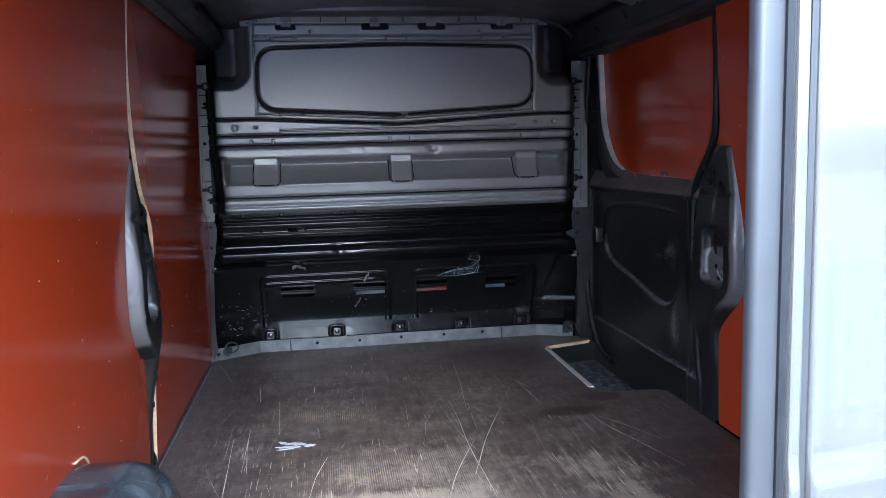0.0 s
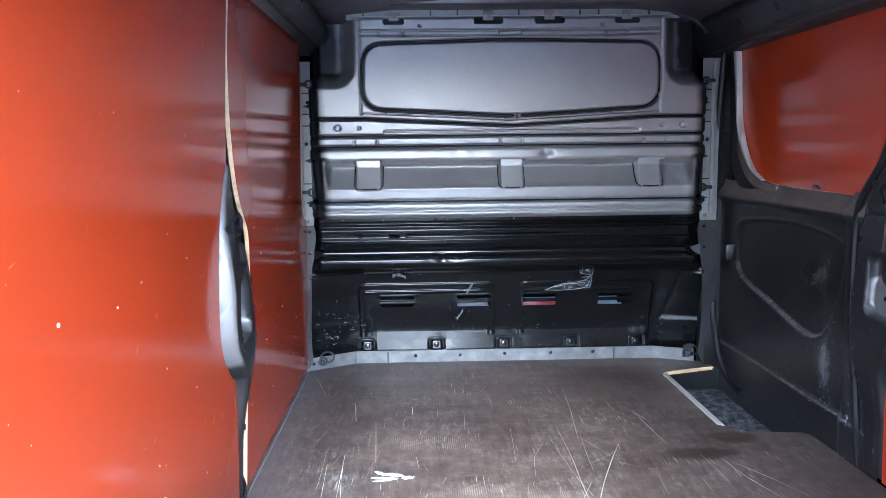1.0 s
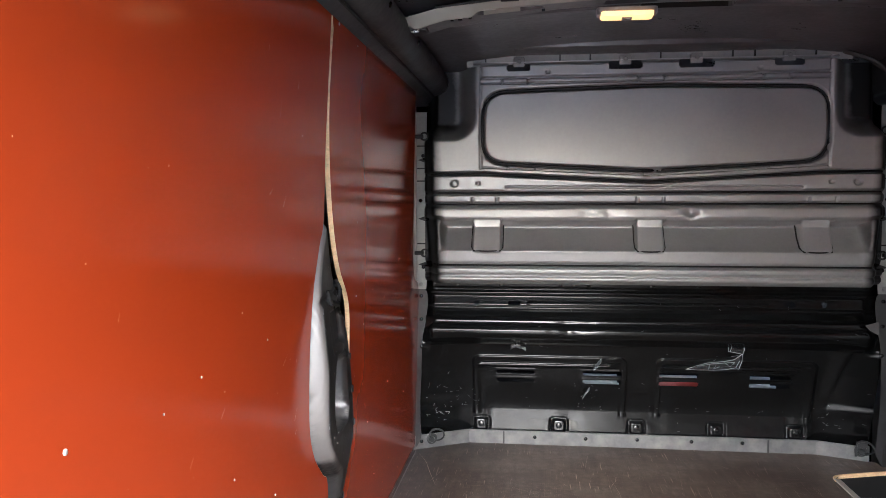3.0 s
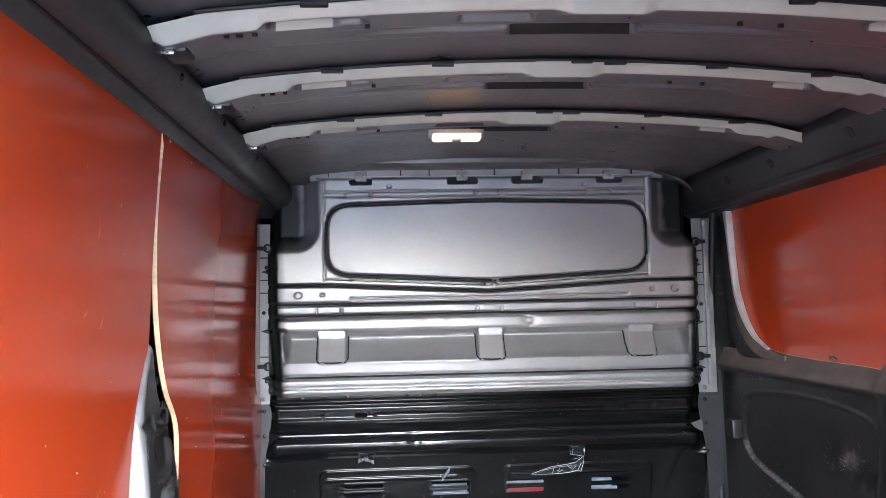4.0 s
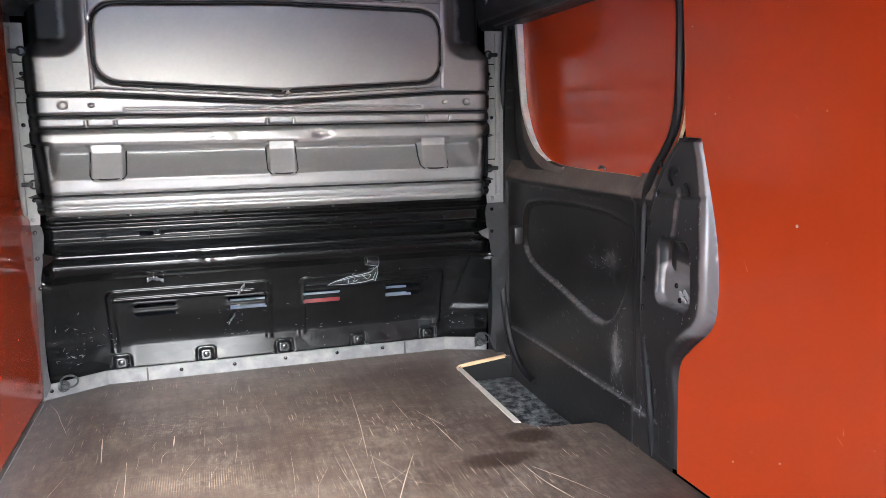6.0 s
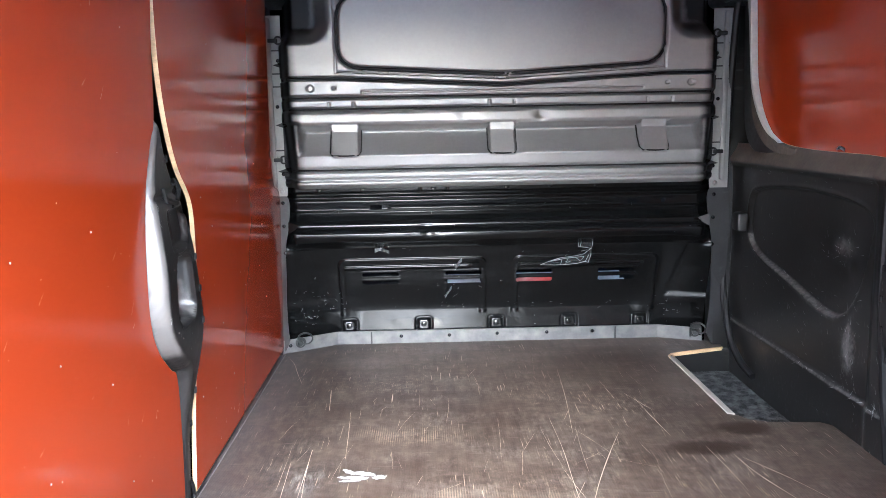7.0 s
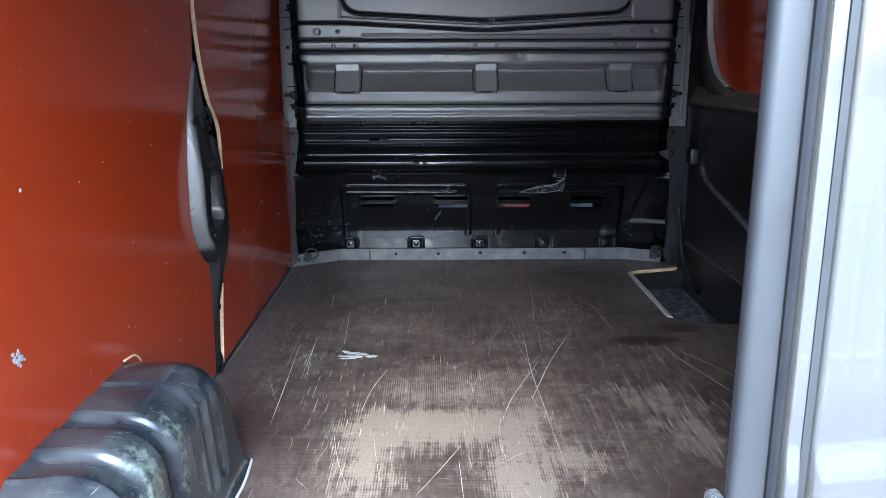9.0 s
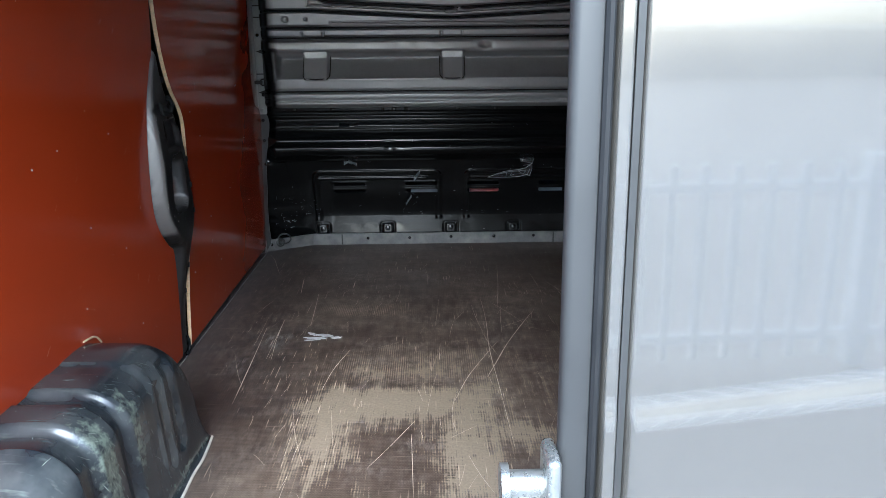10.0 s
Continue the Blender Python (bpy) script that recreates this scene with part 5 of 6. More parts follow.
def panel_marks(panel, place, box_uv, n, seed):
    """Pale specks and short scratches in the red film."""
    rnd = random.Random(seed)
    bm = bmesh.new()
    u0, u1, v0, v1 = box_uv
    for _ in range(n):
        u, v = rnd.uniform(u0, u1), v0 + (v1 - v0) * rnd.random() ** 1.6
        if rnd.random() < 0.55:
            r = rnd.uniform(0.0005, 0.0016)
            loop = [(u + r * rnd.uniform(0.5, 1.3) * math.cos(k * math.pi / 3), v + r * rnd.uniform(0.5, 1.5) * math.sin(k * math.pi / 3)) for k in range(6)]
        else:
            a, l, w = rnd.gauss(1.0, 0.4), rnd.uniform(0.006, 0.03), rnd.uniform(0.0002, 0.0005)
            ca, sa = math.cos(a), math.sin(a)
            loop = [(u - w * sa, v + w * ca), (u + w * sa, v - w * ca), (u + l * ca, v + l * sa)]
        bm.faces.new([bm.verts.new(place(p[0], p[1], -0.0006)) for p in loop])
    tagged(part("scuff_marks", bm, M_SCUFF, panel, "pale specks and short scratches", smooth=False), kind="stuff")


panel_marks(p_left_rear, on_left, (-0.35, 0.93, 0.32, 1.2), 60, 21)
panel_marks(p_left_rear, on_left, (0.69, 1.05, 0.04, 0.34), 14, 22)
panel_marks(p_left_front, on_left, (1.30, 2.10, 0.05, 1.1), 45, 23)
panel_marks(p_right, on_right, (0.0, 0.98, 0.05, 1.2), 30, 24)

bm = bmesh.new()
tube(bm, [on_left(0.846, 0.020, -0.002), on_left(0.838, 0.090, -0.003), on_left(0.828, 0.122, -0.006)], 0.0032, 6, flat=0.6)
part("splinter", bm, M_PLY, p_left_rear, "pale splinter at the panel foot")

# torn film patches on the rear panel
rnd_torn = random.Random(3)
for k in range(11):
    cu, cv, r = rnd_torn.gauss(0.148, 0.007), rnd_torn.gauss(0.450, 0.009), rnd_torn.uniform(0.0015, 0.0055)
    outline = [(cu + r * rnd_torn.uniform(0.5, 1.2) * math.cos(2 * math.pi * q / 12), cv + 1.1 * r * rnd_torn.uniform(0.5, 1.2) * math.sin(2 * math.pi * q / 12)) for q in range(12)]
    bm = bmesh.new()
    plate(bm, outline, lambda u, v, d: on_left(u, v, d - 0.0008 - 0.00005 * k), 0.0007, front=0, side=0)
    part("torn_patch", bm, M_WHITE, p_left_rear, "pale torn patch in the film", smooth=False)


bm = bmesh.new()
tube(bm, [(-0.8165 + 0.0012 * math.sin(5 * y), y, 0.0012) for y in np.linspace(0.72, 2.36, 40)], 0.0016, 6)
tagged(part("trim_floor_edge", bm, M_WEAR), "thin dusty sealant line along the floor edge", "sealant", kind="structure")
cable = thing("cable", (-0.822, 1.185, 0.0), "loose black cable loop in the gap between the red panels", "cable")
bm = bmesh.new()
tube(bm, curve_through([(-0.835, 1.200, 0.000), (-0.818, 1.196, 0.022), (-0.815, 1.180, 0.052), (-0.820, 1.168, 0.068), (-0.826, 1.176, 0.078), (-0.822, 1.192, 0.060), (-0.818, 1.198, 0.035), (-0.816, 1.190, 0.012), (-0.818, 1.170, 0.004)], 6), 0.0042, 8)
part("loop", bm, M_RUBBER, cable)
bm = bmesh.new()
tube(bm, curve_through([(-0.834, 1.165, 0.0), (-0.826, 1.168, 0.05), (-0.828, 1.175, 0.14), (-0.832, 1.180, 0.22)], 6), 0.003, 8)
part("lead", bm, M_RUBBER, cable)


# ---------------------------------------------------------------- pillars between the panels
def line_dist(px, pz, pts):
    """Distance to an open line."""
    d = np.full(px.shape, 1e9)
    for (ax, az), (bx, bz) in zip(pts, pts[1:]):
        ex, ez = bx - ax, bz - az
        t = np.clip(((px - ax) * ex + (pz - az) * ez) / (ex * ex + ez * ez + 1e-12), 0, 1)
        d = np.minimum(d, np.hypot(px - ax - t * ex, pz - az - t * ez))
    return d


def latch_pillar(rear, fore, wall, inward, cavity, slot, pins, flank, label):
    """A pressed pillar that swells out between two panels: a rounded silver flank at the rear, a black face with a latch pocket."""
    outline = rear + fore
    u0, u1 = min(p[0] for p in outline) - 0.012, max(p[0] for p in outline) + 0.012

    def height(u, v):
        sd, dr = -poly_sd(u, v, outline), line_dist(u, v, rear)
        r = np.clip(np.where(sd > 0, dr, 0) / flank, 0, 1)
        top = 0.032 * sm(0.14, 0.42, v) * (1 - 0.9 * sm(0.56, 0.82, v)) + 0.002
        h = -0.009 + (top + 0.009) * (0.35 * sm(0.0, 0.006, sd) + 0.65 * np.sqrt(1 - (1 - r) ** 2)) * sm(-0.003, 0.005, sd)
        h = h - 0.10 * np.clip(dr - flank, 0, 1) * (sd > 0)
        c0, c1, e0, e1 = cavity
        mid = e0 + 0.42 * (e1 - e0)
        h = h - (0.040 if inward > 0 else 0.026) * rbox(u, v, c0, c1, e0, e1, 0.036, 0.009) - 0.012 * rbox(u, v, c0 + 0.008, c1 - 0.008, mid, e1 - 0.008, 0.034, 0.022)
        h = h - (0.016 if inward > 0 else 0.0) * rbox(u, v, c0 - 0.012, c1, e1 + 0.016, e1 + 0.095, 0.020, 0.008)
        h = h + 0.012 * np.exp(-((u - c0 - 0.5 * (c1 - c0)) / 0.03) ** 2 - ((v - e1 + 0.012) / 0.016) ** 2)
        h = h + 0.0018 * ring(u, v, c0 - 0.005, c1 + 0.005, e0 - 0.005, e1 + 0.005, 0.040, 0.005, 0.004)
        s0, s1, t0, t1 = slot
        h = h - 0.008 * rbox(u, v, s0, s1, t0, t1, 0.005, 0.006)
        h = h - 0.005 * band(v, 0.722, 0.735, 0.008) * (sd > 0.01)
        return h

    def place(U, V):
        return wall(V) + inward * height(U, V), U, V

    # silver on the flank, black on the face and foot, paler in pocket and slot
    def wear_tone(U, V):
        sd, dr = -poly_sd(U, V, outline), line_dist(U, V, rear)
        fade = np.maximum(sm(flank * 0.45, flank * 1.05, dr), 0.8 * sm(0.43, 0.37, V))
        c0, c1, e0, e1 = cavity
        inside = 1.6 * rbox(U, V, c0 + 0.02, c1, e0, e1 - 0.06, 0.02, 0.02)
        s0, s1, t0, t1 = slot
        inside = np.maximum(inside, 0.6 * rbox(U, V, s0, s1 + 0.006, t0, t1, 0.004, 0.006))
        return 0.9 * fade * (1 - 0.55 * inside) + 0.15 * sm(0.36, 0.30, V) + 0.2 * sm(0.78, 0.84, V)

    root = thing("body_pillar", (wall(0.02) - inward * 0.01, 1.10, 0.02), label, "pillar", "latch pillars", "structure")
    sheet("pressing", np.arange(u0, u1, 0.0036), np.arange(0.014, 0.892, 0.0040), place, M_PILLAR, root, wear_tone=wear_tone,
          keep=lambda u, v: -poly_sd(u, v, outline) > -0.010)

    def at(u, v, lift):
        a, c = np.array([u]), np.array([v])
        return Vector((float(wall(v) + inward * (height(a, c)[0] + lift)), u, v))

    c0, c1, e0, e1 = cavity
    bm = bmesh.new()
    for k in range(5):
        u, v = c0 + 0.02 + 0.010 * k, e0 + 0.016 + 0.007 * (k % 3)
        tube(bm, [at(u, v, 0.002), at(u + 0.004, v + 0.020, 0.012), at(u + 0.012, v + 0.006, 0.006)], 0.003, 6)
    part("latch_fitting", bm, M_FLANGE if inward < 0 else M_RUBBER, root, "latch fittings at the foot of the pocket")
    for k, (du, dv) in enumerate(((0.35, 0.22), (0.62, 0.30), (0.5, 0.10))):
        piece("bolt", BOLT, facing(at(c0 + du * (c1 - c0), e0 + dv * (e1 - e0), 0.0), (inward, 0, 0)), root)
    bm = bmesh.new()
    lu, lv = slot[1] + 0.012, slot[3] + 0.03
    tube(bm, curve_through([at(lu - 0.016, lv + 0.012, 0.006), at(lu, lv + 0.020, 0.010), at(lu + 0.012, lv, 0.010), at(lu - 0.004, lv - 0.022, 0.008)], 5), 0.0045, 8)
    part("latch_lever", bm, M_RUBBER, root, "small black latch lever")
    for v in np.linspace(0.20, 0.80, 9):
        u = max((p[0] for p in fore if abs(p[1] - v) < 0.05), default=fore[0][0]) - 0.016
        bm = bmesh.new()
        p = at(u, v, 0.001)
        box(bm, p.x - 0.003, p.x + 0.003, p.y - 0.005, p.y + 0.005, p.z - 0.008, p.z + 0.008, 0.002, 1)
        part("edge_clip", bm, M_RUBBER, root)
    rnd = random.Random(77)
    bm = bmesh.new()
    for _ in range(70):
        v = rnd.uniform(0.06, 0.80)
        cand = [p[0] for p in outline if abs(p[1] - v) < 0.06]
        u = rnd.uniform(min(cand) + flank, max(cand) - 0.012) if rnd.random() < 0.5 else rnd.choice((min(cand) + flank * 1.1, max(cand) - 0.014)) + rnd.gauss(0, 0.004)
        a, l, w = rnd.gauss(1.4, 0.5), rnd.uniform(0.003, 0.014), rnd.uniform(0.0004, 0.0010)
        bm.faces.new([bm.verts.new(at(uu, vv, 0.0012)) for uu, vv in ((u - w * math.sin(a), v + w * math.cos(a)), (u + w * math.sin(a), v - w * math.cos(a)), (u + l * math.cos(a), v + l * math.sin(a)))])
    tagged(part("paint_chips", bm, M_SCUFFGREY, root, "pale chips in the pillar paint", smooth=False), kind="stuff")
    for (a, c), r in pins:
        bm = bmesh.new()
        tube(bm, [at(*a, 0.004), at(*c, 0.006)], r, 8)
        part("pin", bm, M_RUBBER, root)
    for u, v in ((rear[len(rear) // 2][0] + 0.055, 0.66), (rear[len(rear) // 2][0] + 0.045, 0.58), (rear[len(rear) // 2][0] + 0.045, 0.45), (rear[len(rear) // 2][0] + 0.075, 0.43)):
        piece("screw", SCREW, facing(at(u, v, 0.0), (inward, 0, 0)), root)


left_rear = smooth2([(1.145, 0.014), (1.140, 0.177), (1.124, 0.325), (1.080, 0.364), (1.014, 0.423), (0.978, 0.493), (0.968, 0.619), (0.980, 0.741), (1.015, 0.830), (1.038, 0.885)], 4)
left_fore = smooth2([(1.046, 0.875), (1.086, 0.82), (1.136, 0.755), (1.205, 0.69), (1.243, 0.60), (1.258, 0.50), (1.258, 0.41), (1.220, 0.345), (1.200, 0.28), (1.196, 0.18), (1.185, 0.014)], 4)
latch_pillar(left_rear, left_fore, x_left, 1, (1.060, 1.205, 0.450, 0.600), (1.105, 1.120, 0.635, 0.705), [(((1.05, 0.722), (1.12, 0.708)), 0.006), (((1.035, 0.745), (1.045, 0.715)), 0.004)], 0.021,
             "body pillar fading from silver to black, with a latch pocket between red panels")
right_rear = smooth2([(1.176, 0.014), (1.172, 0.18), (1.162, 0.300), (1.114, 0.362), (1.034, 0.432), (1.012, 0.50), (1.012, 0.600), (1.029, 0.70), (1.064, 0.83)], 4) + [(1.074, 0.862)]
right_fore = [(1.134, 0.864)] + smooth2([(1.165, 0.855), (1.235, 0.79), (1.285, 0.70), (1.305, 0.55), (1.310, 0.40), (1.290, 0.25), (1.272, 0.12), (1.270, 0.014)], 4)
latch_pillar(right_rear, right_fore, x_right, -1, (1.075, 1.235, 0.455, 0.622), (1.150, 1.166, 0.628, 0.745), [(((1.12, 0.76), (1.10, 0.735)), 0.005)], 0.030,
             "body pillar fading from silver to black, with a latch pocket beside the sliding door")


# ---------------------------------------------------------------- sliding door
def sliding_door():
    root = thing("sliding_door", (0.89, 1.80, -0.05), "closed van sliding door with black inner skin and red blanking panel", "door")
    recess = [(p.x, p.y) for p in curve_through([(2.19, 0.585), (2.10, 0.625), (1.85, 0.645), (1.60, 0.640), (1.455, 0.615), (1.435, 0.56), (1.475, 0.43), (1.53, 0.345), (1.60, 0.305), (1.70, 0.308), (1.90, 0.350), (2.12, 0.395), (2.205, 0.46)], 3, True)]

    def skin(U, V):
        y, z = U, V
        x = x_door(z)
        sd = poly_sd(y, z, recess)
        x = x + 0.014 * (1 - sm(-0.007, 0.003, sd)) - 0.0025 * band(sd, 0.0, 0.010, 0.006)
        x = x - 0.007 * sm(0.112, 0.100, z) - 0.004 * band(z, 0.104, 0.116, 0.006)
        x = x - 0.010 * sm(0.685, 0.702, z) + 0.030 * sm(0.706, 0.768, z)
        x = x - 0.012 * sm(1.43, 1.39, y) + 0.03 * sm(2.36, 2.44, y)
        x = x + 0.0025 * np.sin(7 * y) * np.sin(9 * z)
        for cy, cz, r, d in ((1.60, 0.50, 0.05, 0.006), (1.52, 0.24, 0.04, -0.004), (1.55, 0.45, 0.02, -0.003)):
            x = x + d * np.exp(-((y - cy) ** 2 + (z - cz) ** 2) / r ** 2)
        return x, y, z

    def skin_mat(u, v):
        return (v > 0.704).astype(int)

    sheet("inner_skin", np.arange(1.20, 2.451, 0.006), np.arange(-0.10, 0.771, 0.005), skin, [M_DOORSKIN, M_LEDGE], root, "scuffed black inner skin",
          mat_of=skin_mat, wear_tone=lambda u, v: 0.42 * np.exp(-((u - 1.60) / 0.05) ** 2 - ((v - 0.50) / 0.04) ** 2) + 0.45 * np.exp(-((u - 1.52) / 0.03) ** 2 - ((v - 0.24) / 0.07) ** 2)
          + 0.40 * np.exp(-(poly_sd(u, v, recess) / 0.010) ** 2) * (v < 0.46) + 0.42 * np.exp(-((v - 0.108) / 0.006) ** 2) + 0.15 * sm(0.10, 0.0, v) + 0.12 * band(v, 0.12, 0.30, 0.1))
    rnd = random.Random(41)
    bm = bmesh.new()
    for cy, cz, sy, sz, n, tilt in ((1.60, 0.50, 0.05, 0.03, 26, 0.4), (1.52, 0.24, 0.02, 0.06, 22, 1.3), (1.75, 0.33, 0.2, 0.03, 30, 0.2), (1.8, 0.11, 0.3, 0.01, 34, 0.05), (1.45, 0.10, 0.08, 0.06, 26, 1.2),
                                    (1.8, 0.22, 0.28, 0.08, 30, 0.7), (2.1, 0.50, 0.1, 0.15, 14, 0.9), (1.8, 0.68, 0.3, 0.02, 18, 0.1)):
        for _ in range(n):
            y, z = max(1.36, min(2.33, rnd.gauss(cy, sy))), max(0.0, min(0.695, rnd.gauss(cz, sz)))
            a, l, w = rnd.gauss(tilt, 0.4), rnd.uniform(0.004, 0.03), rnd.uniform(0.0004, 0.0011)
            loop = [(y - w * math.sin(a), z + w * math.cos(a)), (y + w * math.sin(a), z - w * math.cos(a)), (y + l * math.cos(a), z + l * math.sin(a))]
            xs = [float(skin(np.array([p]), np.array([q]))[0][0]) - 0.0015 for p, q in loop]
            bm.faces.new([bm.verts.new((x, p, q)) for (p, q), x in zip(loop, xs)])
    tagged(part("skin_scuffs", bm, M_SCUFFGREY, root, "pale scuffs in the black skin", smooth=False), kind="stuff")
    win = smooth2([(2.30, 1.275), (2.215, 1.272)], 2) + smooth2([(2.205, 1.15), (2.192, 1.00), (2.150, 0.900), (2.080, 0.822), (1.990, 0.780), (1.80, 0.764), (1.50, 0.760), (1.335, 0.757), (1.28, 0.80), (1.235, 0.87), (1.213, 0.94), (1.208, 1.10), (1.218, 1.275)], 4)
    bm = bmesh.new()
    plate(bm, win[2:], lambda u, v, d: Vector((x_door(v) + 0.014 + d, u, v)), 0.010, edge=0.001, front=0, side=1)
    part("blanking_panel", bm, [M_RED, M_PLY], root, "red plywood panel in the window opening")
    inner = smooth2([(2.200, 1.00), (2.172, 0.935), (2.150, 0.896), (2.082, 0.816), (1.990, 0.774), (1.90, 0.763)], 4)
    for nm, pts, mat, back, lab in (("window_frame", inner + smooth2([(1.90, 0.740), (2.02, 0.744), (2.11, 0.772), (2.178, 0.835), (2.208, 0.905), (2.216, 1.00)], 4), M_LEDGE, 0.0, "dusty inner window frame"),
                                    ("frame_post", smooth2([(2.228, 1.275), (2.216, 1.15), (2.205, 1.00), (2.165, 0.88), (2.08, 0.780), (1.99, 0.748)], 4) + smooth2([(2.10, 0.742), (2.20, 0.752), (2.265, 0.82), (2.279, 0.937), (2.29, 1.15), (2.285, 1.275)], 4), M_SATIN, 0.004, "black post beside the window")):
        bm = bmesh.new()
        plate(bm, pts, lambda u, v, d: Vector((x_door(v) - 0.002 + back + 0.012 * sm(2.20, 2.0, u) + d, u, v)), 0.028, edge=0.004, front=0, side=0)
        part(nm, bm, [mat], root, lab)
    bm = bmesh.new()
    outline = smooth2([(2.240, 1.272), (2.214, 1.272)], 2) + smooth2([(2.205, 1.15), (2.190, 1.00), (2.166, 0.935), (2.130, 0.872), (2.075, 0.818), (2.00, 0.784)], 4) + smooth2([(2.004, 0.778), (2.082, 0.811), (2.140, 0.866), (2.182, 0.935), (2.204, 1.00), (2.222, 1.15)], 4)
    plate(bm, outline, lambda u, v, d: Vector((x_door(v) - 0.008 + 0.012 * sm(2.20, 2.0, u) + d, u, v)), 0.030, edge=0.001, front=0, side=0)
    part("bare_strip", bm, [M_ALU], root, "bright bare metal strip by the window")
    bm = bmesh.new()
    line = curve_through([(0.840, 1.192, 1.275), (0.842, 1.185, 1.10), (0.844, 1.190, 0.94), (0.848, 1.225, 0.86), (0.852, 1.310, 0.770), (0.855, 1.345, 0.70), (0.858, 1.352, 0.55), (0.860, 1.350, 0.40), (0.862, 1.325, 0.22), (0.864, 1.305, 0.10), (0.874, 1.30, 0.0)], 6)
    tube(bm, line, 0.011, 8)
    part("rear_seal", bm, M_RUBBER, root, "black rubber door seal")
    bm = bmesh.new()
    line = curve_through([(0.835, 2.275, 1.285), (0.838, 2.300, 1.20), (0.840, 2.335, 0.95), (0.842, 2.352, 0.70), (0.845, 2.36, 0.45), (0.846, 2.35, 0.25), (0.850, 2.29, 0.08), (0.86, 2.20, -0.01), (0.87, 2.10, -0.04)], 6)
    tube(bm, line, 0.013, 8)
    part("front_seal", bm, M_RUBBER, root, "black rubber door seal")
    bm = bmesh.new()
    box(bm, 0.812, 0.850, 2.145, 2.205, 0.470, 0.535, 0.010)
    part("stop_buffer", bm, M_DOORSKIN, root, "black plastic stop")
    bm = bmesh.new()
    tube(bm, curve_through([(0.889, 1.66, 0.768), (0.880, 1.63, 0.775), (0.884, 1.61, 0.768)], 4), 0.005, 6)
    part("catch", bm, M_STEEL, root)
    bm = bmesh.new()
    tube(bm, curve_through([(0.892, 1.62, 0.772), (0.885, 1.52, 0.790), (0.888, 1.42, 0.785), (0.894, 1.33, 0.768)], 5), 0.0012, 5)
    part("loose_thread", bm, M_PLY, root, "loose pale thread on the ledge")


sliding_door()
shell_box("pillar_front_right", (0.822, 0.944, 2.37, 2.47, -0.13, 1.30), M_DOORSKIN, "black painted front door pillar", 0.01)
shell_box("pillar_front_left", (-0.904, -0.825, 2.36, 2.46, -0.13, 1.30), M_DOORSKIN, "black painted front corner pillar", 0.01)
shell_box("trim_door_track", (0.80, 0.90, 1.19, 2.33, 1.262, 1.30), M_DOORSKIN, "black upper track of the sliding door", 0.008)


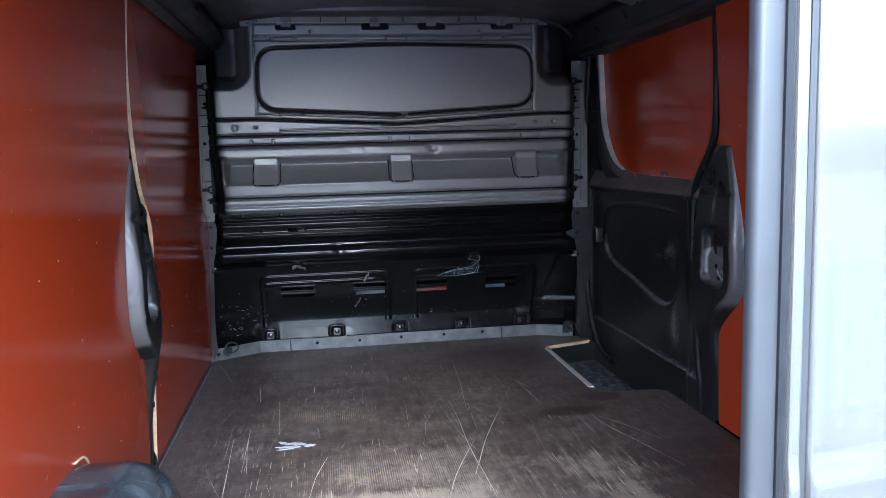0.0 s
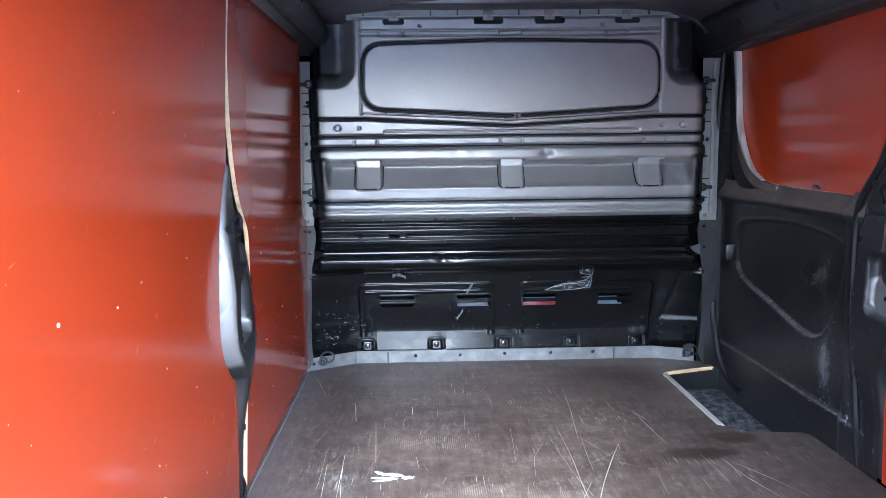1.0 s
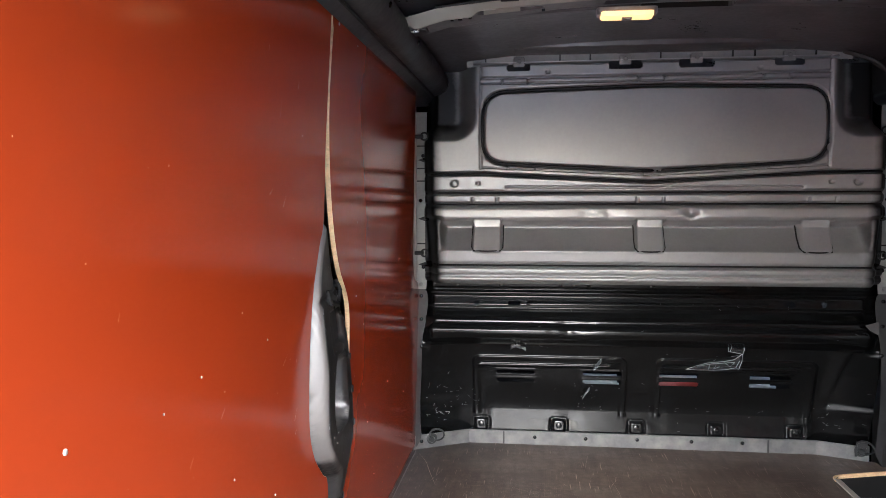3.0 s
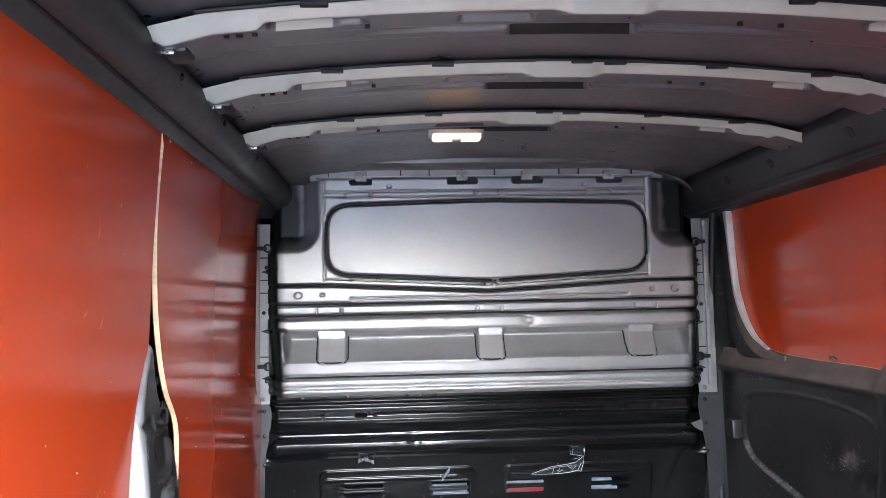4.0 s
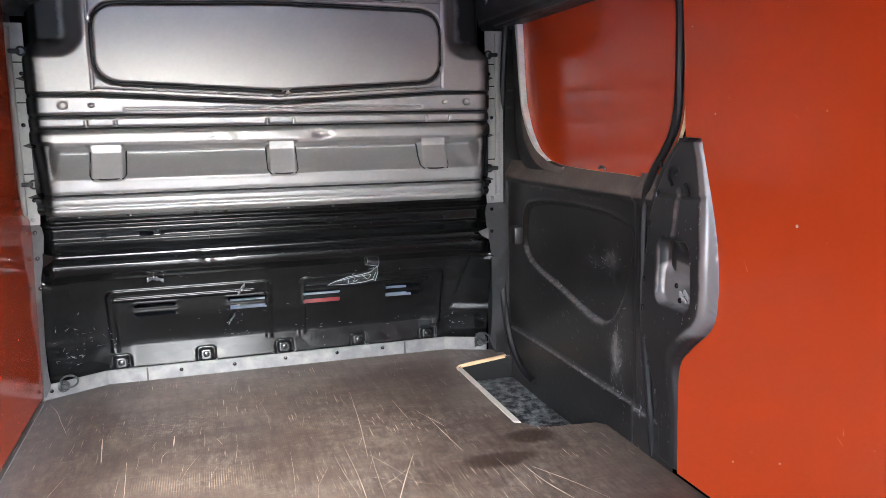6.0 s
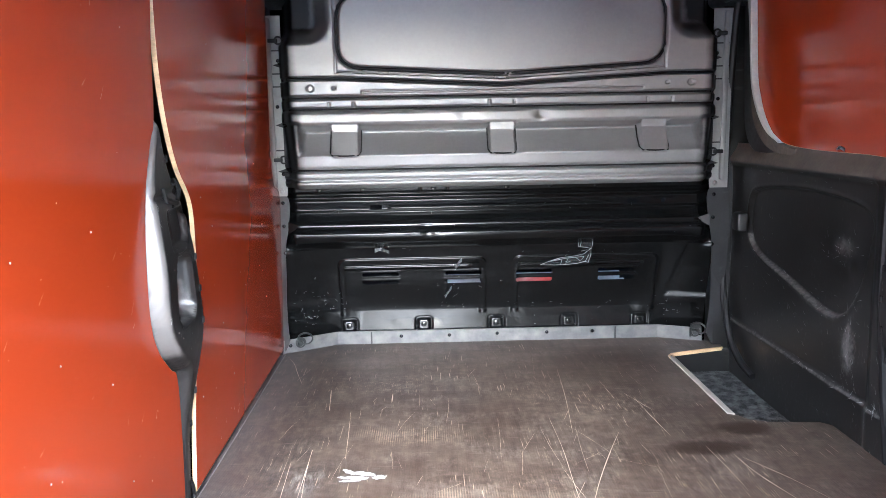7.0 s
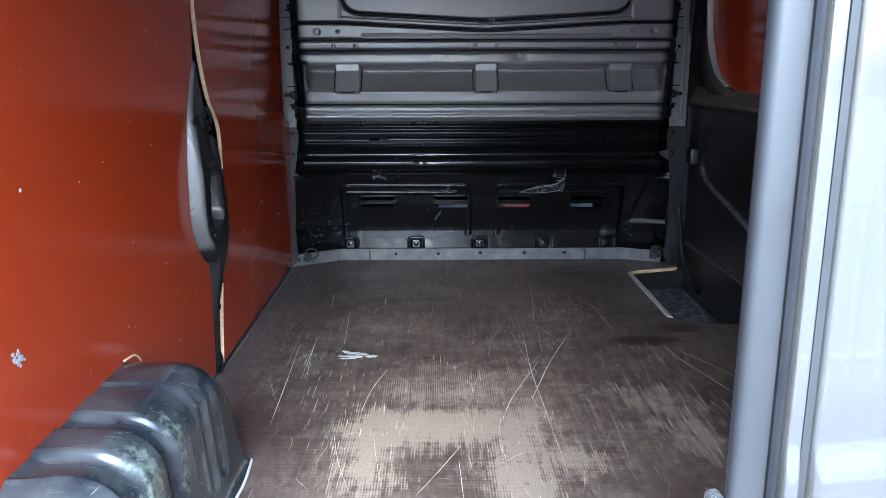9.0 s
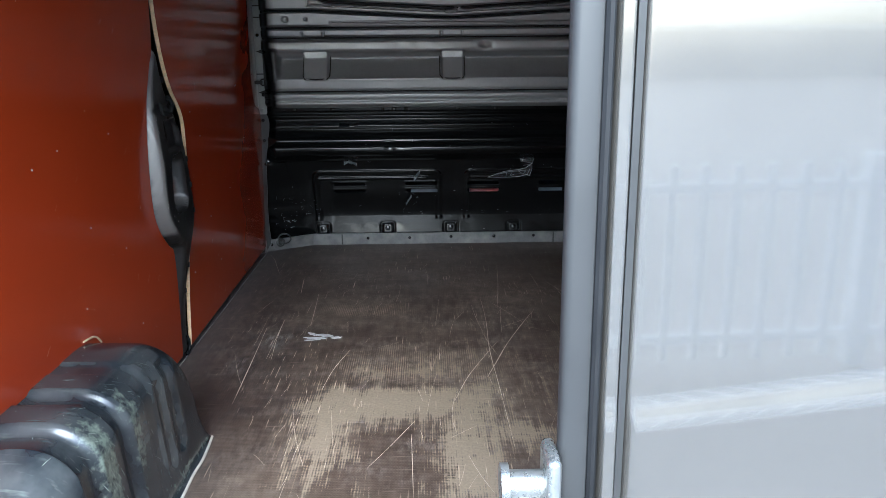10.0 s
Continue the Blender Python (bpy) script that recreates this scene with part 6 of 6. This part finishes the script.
# ---------------------------------------------------------------- wheel arch cover
def wheel_arch():
    root = thing("wheel_arch_cover", (-0.72, 0.2, 0), "scuffed black ribbed plastic wheel arch cover on the floor", "wheel arch")

    def place(U, V):
        y = U
        t = np.clip((y - 0.455) / 0.222, 0, 1)
        H = 0.297 * np.clip(1 - t ** 3.0, 0, 1) ** 0.52
        tb = np.clip((0.090 - y) / 0.31, 0, 1)
        H = H * np.clip(1 - tb ** 1.04, 0, 1) ** 0.80
        H = np.maximum(H, 0.002)
        xw, xt, xs, xf = -0.835, -0.725, -0.636, -0.616
        r = np.minimum(0.082, H * 0.6)
        a, b, c = np.clip(V, 0, 1), np.clip(V - 1, 0, 1), np.clip(V - 2, 0, 1)
        X = xw + (xt - xw) * a + (xs - xt) * np.sin(b * np.pi / 2) + (xf - xs) * c
        Z = H - r * (1 - np.cos(b * np.pi / 2)) - (H - r) * c
        # pressed ribs run over the top and down the side
        g = np.zeros_like(y)
        for y0, y1, k in ((0.238, 0.290, 1.0), (0.088, 0.160, 1.0), (0.364, 0.415, 0.35)):
            g = g + k * sm(y0 - 0.004, y0 + 0.004, y) * (1 - sm(y1 - 0.011, y1 + 0.009, y))
        g = g * (1 - sm(2.55, 2.85, V)) * sm(0.02, 0.5, V)
        pock = rbox(y, V, 0.485, 0.525, 1.6, 2.72, 0.02, 0.03) + rbox(y, V, 0.425, 0.455, 1.8, 2.75, 0.02, 0.03) * 0.6
        dn = 0.016 * g + 0.010 * pock - 0.006 * sm(0.094, 0.084, y) * (1 - sm(2.7, 2.95, V)) * sm(0.2, 1.0, V)
        nx, nz = np.sin(np.clip(V - 1, 0, 1) * np.pi / 2), np.cos(np.clip(V - 1, 0, 1) * np.pi / 2)
        X = X - dn * nx
        Z = np.maximum(Z - dn * nz, 0.001)
        # foot flange
        return X, y, Z

    sheet("cover", np.concatenate([np.arange(-0.285, 0.44, 0.0036), np.arange(0.44, 0.6771, 0.0035)]), np.concatenate([np.linspace(0, 1, 14), np.linspace(1, 2, 22)[1:], np.linspace(2, 3, 26)[1:]]), place, M_PLASTIC, root,
          wear_tone=lambda U, V: band(V, 1.25, 2.6, 0.8) * (0.34 * band(U, 0.292, 0.335, 0.03) + 0.40 * band(U, 0.160, 0.215, 0.03) + 0.12 * band(U, 0.08, 0.16, 0.02)) + 0.36 * band(V, 0.5, 1.9, 0.5) * band(U, 0.555, 0.61, 0.05)
          + 0.40 * band(U, 0.478, 0.50, 0.02) * band(V, 1.6, 2.2, 0.3) + 0.30 * band(V, 2.8, 3.1, 0.2))
    bm = bmesh.new()
    outline = [(-0.80, -0.30), (-0.608, -0.30), (-0.606, 0.60), (-0.610, 0.665), (-0.630, 0.682), (-0.80, 0.684)]
    plate(bm, outline, lambda u, v, d: Vector((u, v, 0.0045 - d)), 0.004, edge=0.001, front=0, side=0)
    part("foot_flange", bm, M_PLASTIC, root)
    bm = bmesh.new()
    tube(bm, curve_through([(-0.608, 0.30, 0.003), (-0.6075, 0.36, 0.003), (-0.6045, 0.42, 0.003), (-0.607, 0.50, 0.003), (-0.6045, 0.56, 0.003), (-0.6075, 0.62, 0.003), (-0.612, 0.67, 0.003)], 6), 0.0032, 6, flat=0.6)
    part("sealant", bm, M_TRIM, root, "dirty pale sealant bead")
    bm = bmesh.new()
    tube(bm, curve_through([(-0.809, 0.600, 0.268), (-0.808, 0.580, 0.286), (-0.807, 0.555, 0.296), (-0.807, 0.515, 0.301)], 6), 0.0022, 6)
    part("ply_rim", bm, M_PLY, root, "bare plywood edge round the arch")

    def at(u, v):
        p, q, w = [np.array([float(c[0]) for c in place(np.array([u + du]), np.array([v + dv]))]) for du, dv in ((0, 0), (0.002, 0), (0, 0.01))]
        nrm = np.cross(w - p, q - p)
        nrm = nrm / (np.linalg.norm(nrm) + 1e-9)
        nrm = nrm if nrm[2] + nrm[0] > 0 else -nrm
        return Vector(p + 0.0007 * nrm)

    # thin strokes scraped across the shoulders, a few long ones over the top
    rnd = random.Random(31)
    bm = bmesh.new()
    zones = [(0.335, 1.6, 0.022, 0.34, 16), (0.205, 1.8, 0.022, 0.36, 24), (0.13, 1.9, 0.02, 0.4, 8), (0.59, 1.0, 0.02, 0.6, 12), (0.49, 1.9, 0.012, 0.3, 10),
             (0.45, 2.3, 0.10, 0.4, 16), (0.25, 2.75, 0.20, 0.14, 14), (0.22, 0.6, 0.16, 0.4, 16)]
    for cu, cv, su, sv, count in zones:
        for _ in range(count):
            u, v = rnd.gauss(cu, su), min(2.9, max(0.1, rnd.gauss(cv, sv)))
            a, l, w = rnd.gauss(0.75, 0.22) if rnd.random() < 0.8 else rnd.gauss(-0.4, 0.3), 0.003 + 0.022 * rnd.random() ** 2.0, rnd.uniform(0.00012, 0.00032)
            steps = 4
            rows = []
            for k in range(steps + 1):
                f = k / steps
                uu, vv = u + l * f * math.cos(a), v + 11 * l * f * math.sin(a)
                ww = w * math.sin(math.pi * (0.12 + 0.80 * f)) * rnd.uniform(0.7, 1.3)
                rows.append((at(uu - ww * math.sin(a), vv + 11 * ww * math.cos(a)), at(uu + ww * math.sin(a), vv - 11 * ww * math.cos(a))))
            vs = [(bm.verts.new(p), bm.verts.new(q)) for p, q in rows]
            for (p, q), (p2, q2) in zip(vs, vs[1:]):
                bm.faces.new((p, q, q2, p2))
    tagged(part("scuffing", bm, M_SCUFFPALE, root, "thin pale scuffs in the black plastic", smooth=False), kind="stuff")


wheel_arch()


# ---------------------------------------------------------------- roof lamp
def roof_lamp():
    root = thing("roof_lamp", (-0.16, 1.51, 1.385), "lit oblong interior lamp with a warm glow under the roof bow", "lamp")
    bm = bmesh.new()
    plate(bm, rounded(-0.232, -0.088, 1.478, 1.528, 0.012), lambda u, v, d: Vector((u, v, 1.372 + d)), 0.016, edge=0.004, front=0, side=0)
    part("housing", bm, M_FLANGE, root)
    bm = bmesh.new()
    plate(bm, rounded(-0.222, -0.098, 1.470, 1.522, 0.010), lambda u, v, d: Vector((u, v, 1.364 + d)), 0.012, edge=0.004, front=0, side=0)
    part("lens", bm, M_LAMP, root, "glowing warm white lens")
    bm = bmesh.new()
    box(bm, -0.172, -0.148, 1.484, 1.508, 1.360, 1.366, 0.002)
    part("switch", bm, M_FLANGE, root)


roof_lamp()


# ---------------------------------------------------------------- closed rear door
def rear_door():
    root = thing("rear_door", (0.42, -0.46, -0.05), "closed silver rear barn door with a pressed crease and steel striker", "door")

    def skin(U, V):
        x = U
        lift = 0.10 * np.clip(x - 0.05, 0, 0.6)
        z = V + lift * np.exp(-((V - 0.62) / 0.14) ** 2)
        y = -0.483 + 0.04 * np.clip(x - 0.05, 0, 1) ** 1.5
        y = y + 0.022 * sm(0.024, 0.016, x)
        y = y + 0.012 * band(x, 0.0335, 0.0395, 0.004)
        y = y - 0.0044 * sm(0.638, 0.610, V) * np.maximum(sm(0.0395, 0.046, x), band(x, 0.020, 0.0325, 0.006))
        y = y + 0.02 * (z - 0.7) ** 2
        return x, y, z

    sheet("outer_skin", np.concatenate([np.arange(0.0145, 0.075, 0.0014), np.arange(0.076, 0.90, 0.012)]), np.concatenate([np.arange(-0.20, 0.56, 0.02), np.arange(0.56, 0.70, 0.002), np.arange(0.70, 1.40, 0.02)]), skin, M_SILVER, root, "silver painted outer skin")
    bm = bmesh.new()
    box(bm, 0.024, 0.86, -0.462, -0.440, -0.16, 1.37, 0.004)
    part("inner_frame", bm, M_SILVER, root, "silver painted inner frame")
    bm = bmesh.new()
    box(bm, -0.008, 0.018, -0.481, -0.464, -0.16, 1.37, 0.006, 3)
    part("edge_flange", bm, M_EDGE, root, "dark grey edge flange")
    bm = bmesh.new()
    tube(bm, [(0.0155, -0.4825, z) for z in np.linspace(-0.16, 1.37, 12)], 0.0036, 8)
    part("seal", bm, M_RUBBER, root, "dark edge seal")
    bm = bmesh.new()
    box(bm, 0.0338, 0.0388, -0.4795, -0.472, -0.16, 1.37)
    part("panel_gap", bm, M_EDGE, root, "dark shut line beside the skin")
    striker = bmesh.new()
    box(striker, -0.019, -0.008, -0.500, -0.460, 0.525, 0.596, 0.0052, 3)
    plate_ob = part("striker_plate", striker, M_STEEL, root, "zinc striker plate")
    b = bmesh.new()
    disc(b, (-0.048, -0.478, 0.566), (1, 0, 0), 0.011, 0.034, 16)
    disc(b, (-0.050, -0.478, 0.566), (1, 0, 0), 0.016, 0.006, 16)
    part("striker_pin", b, M_STEEL, plate_ob)
    b = bmesh.new()
    box(b, -0.044, -0.014, -0.490, -0.468, 0.515, 0.546, 0.006)
    part("striker_base", b, M_STEEL, plate_ob)


rear_door()
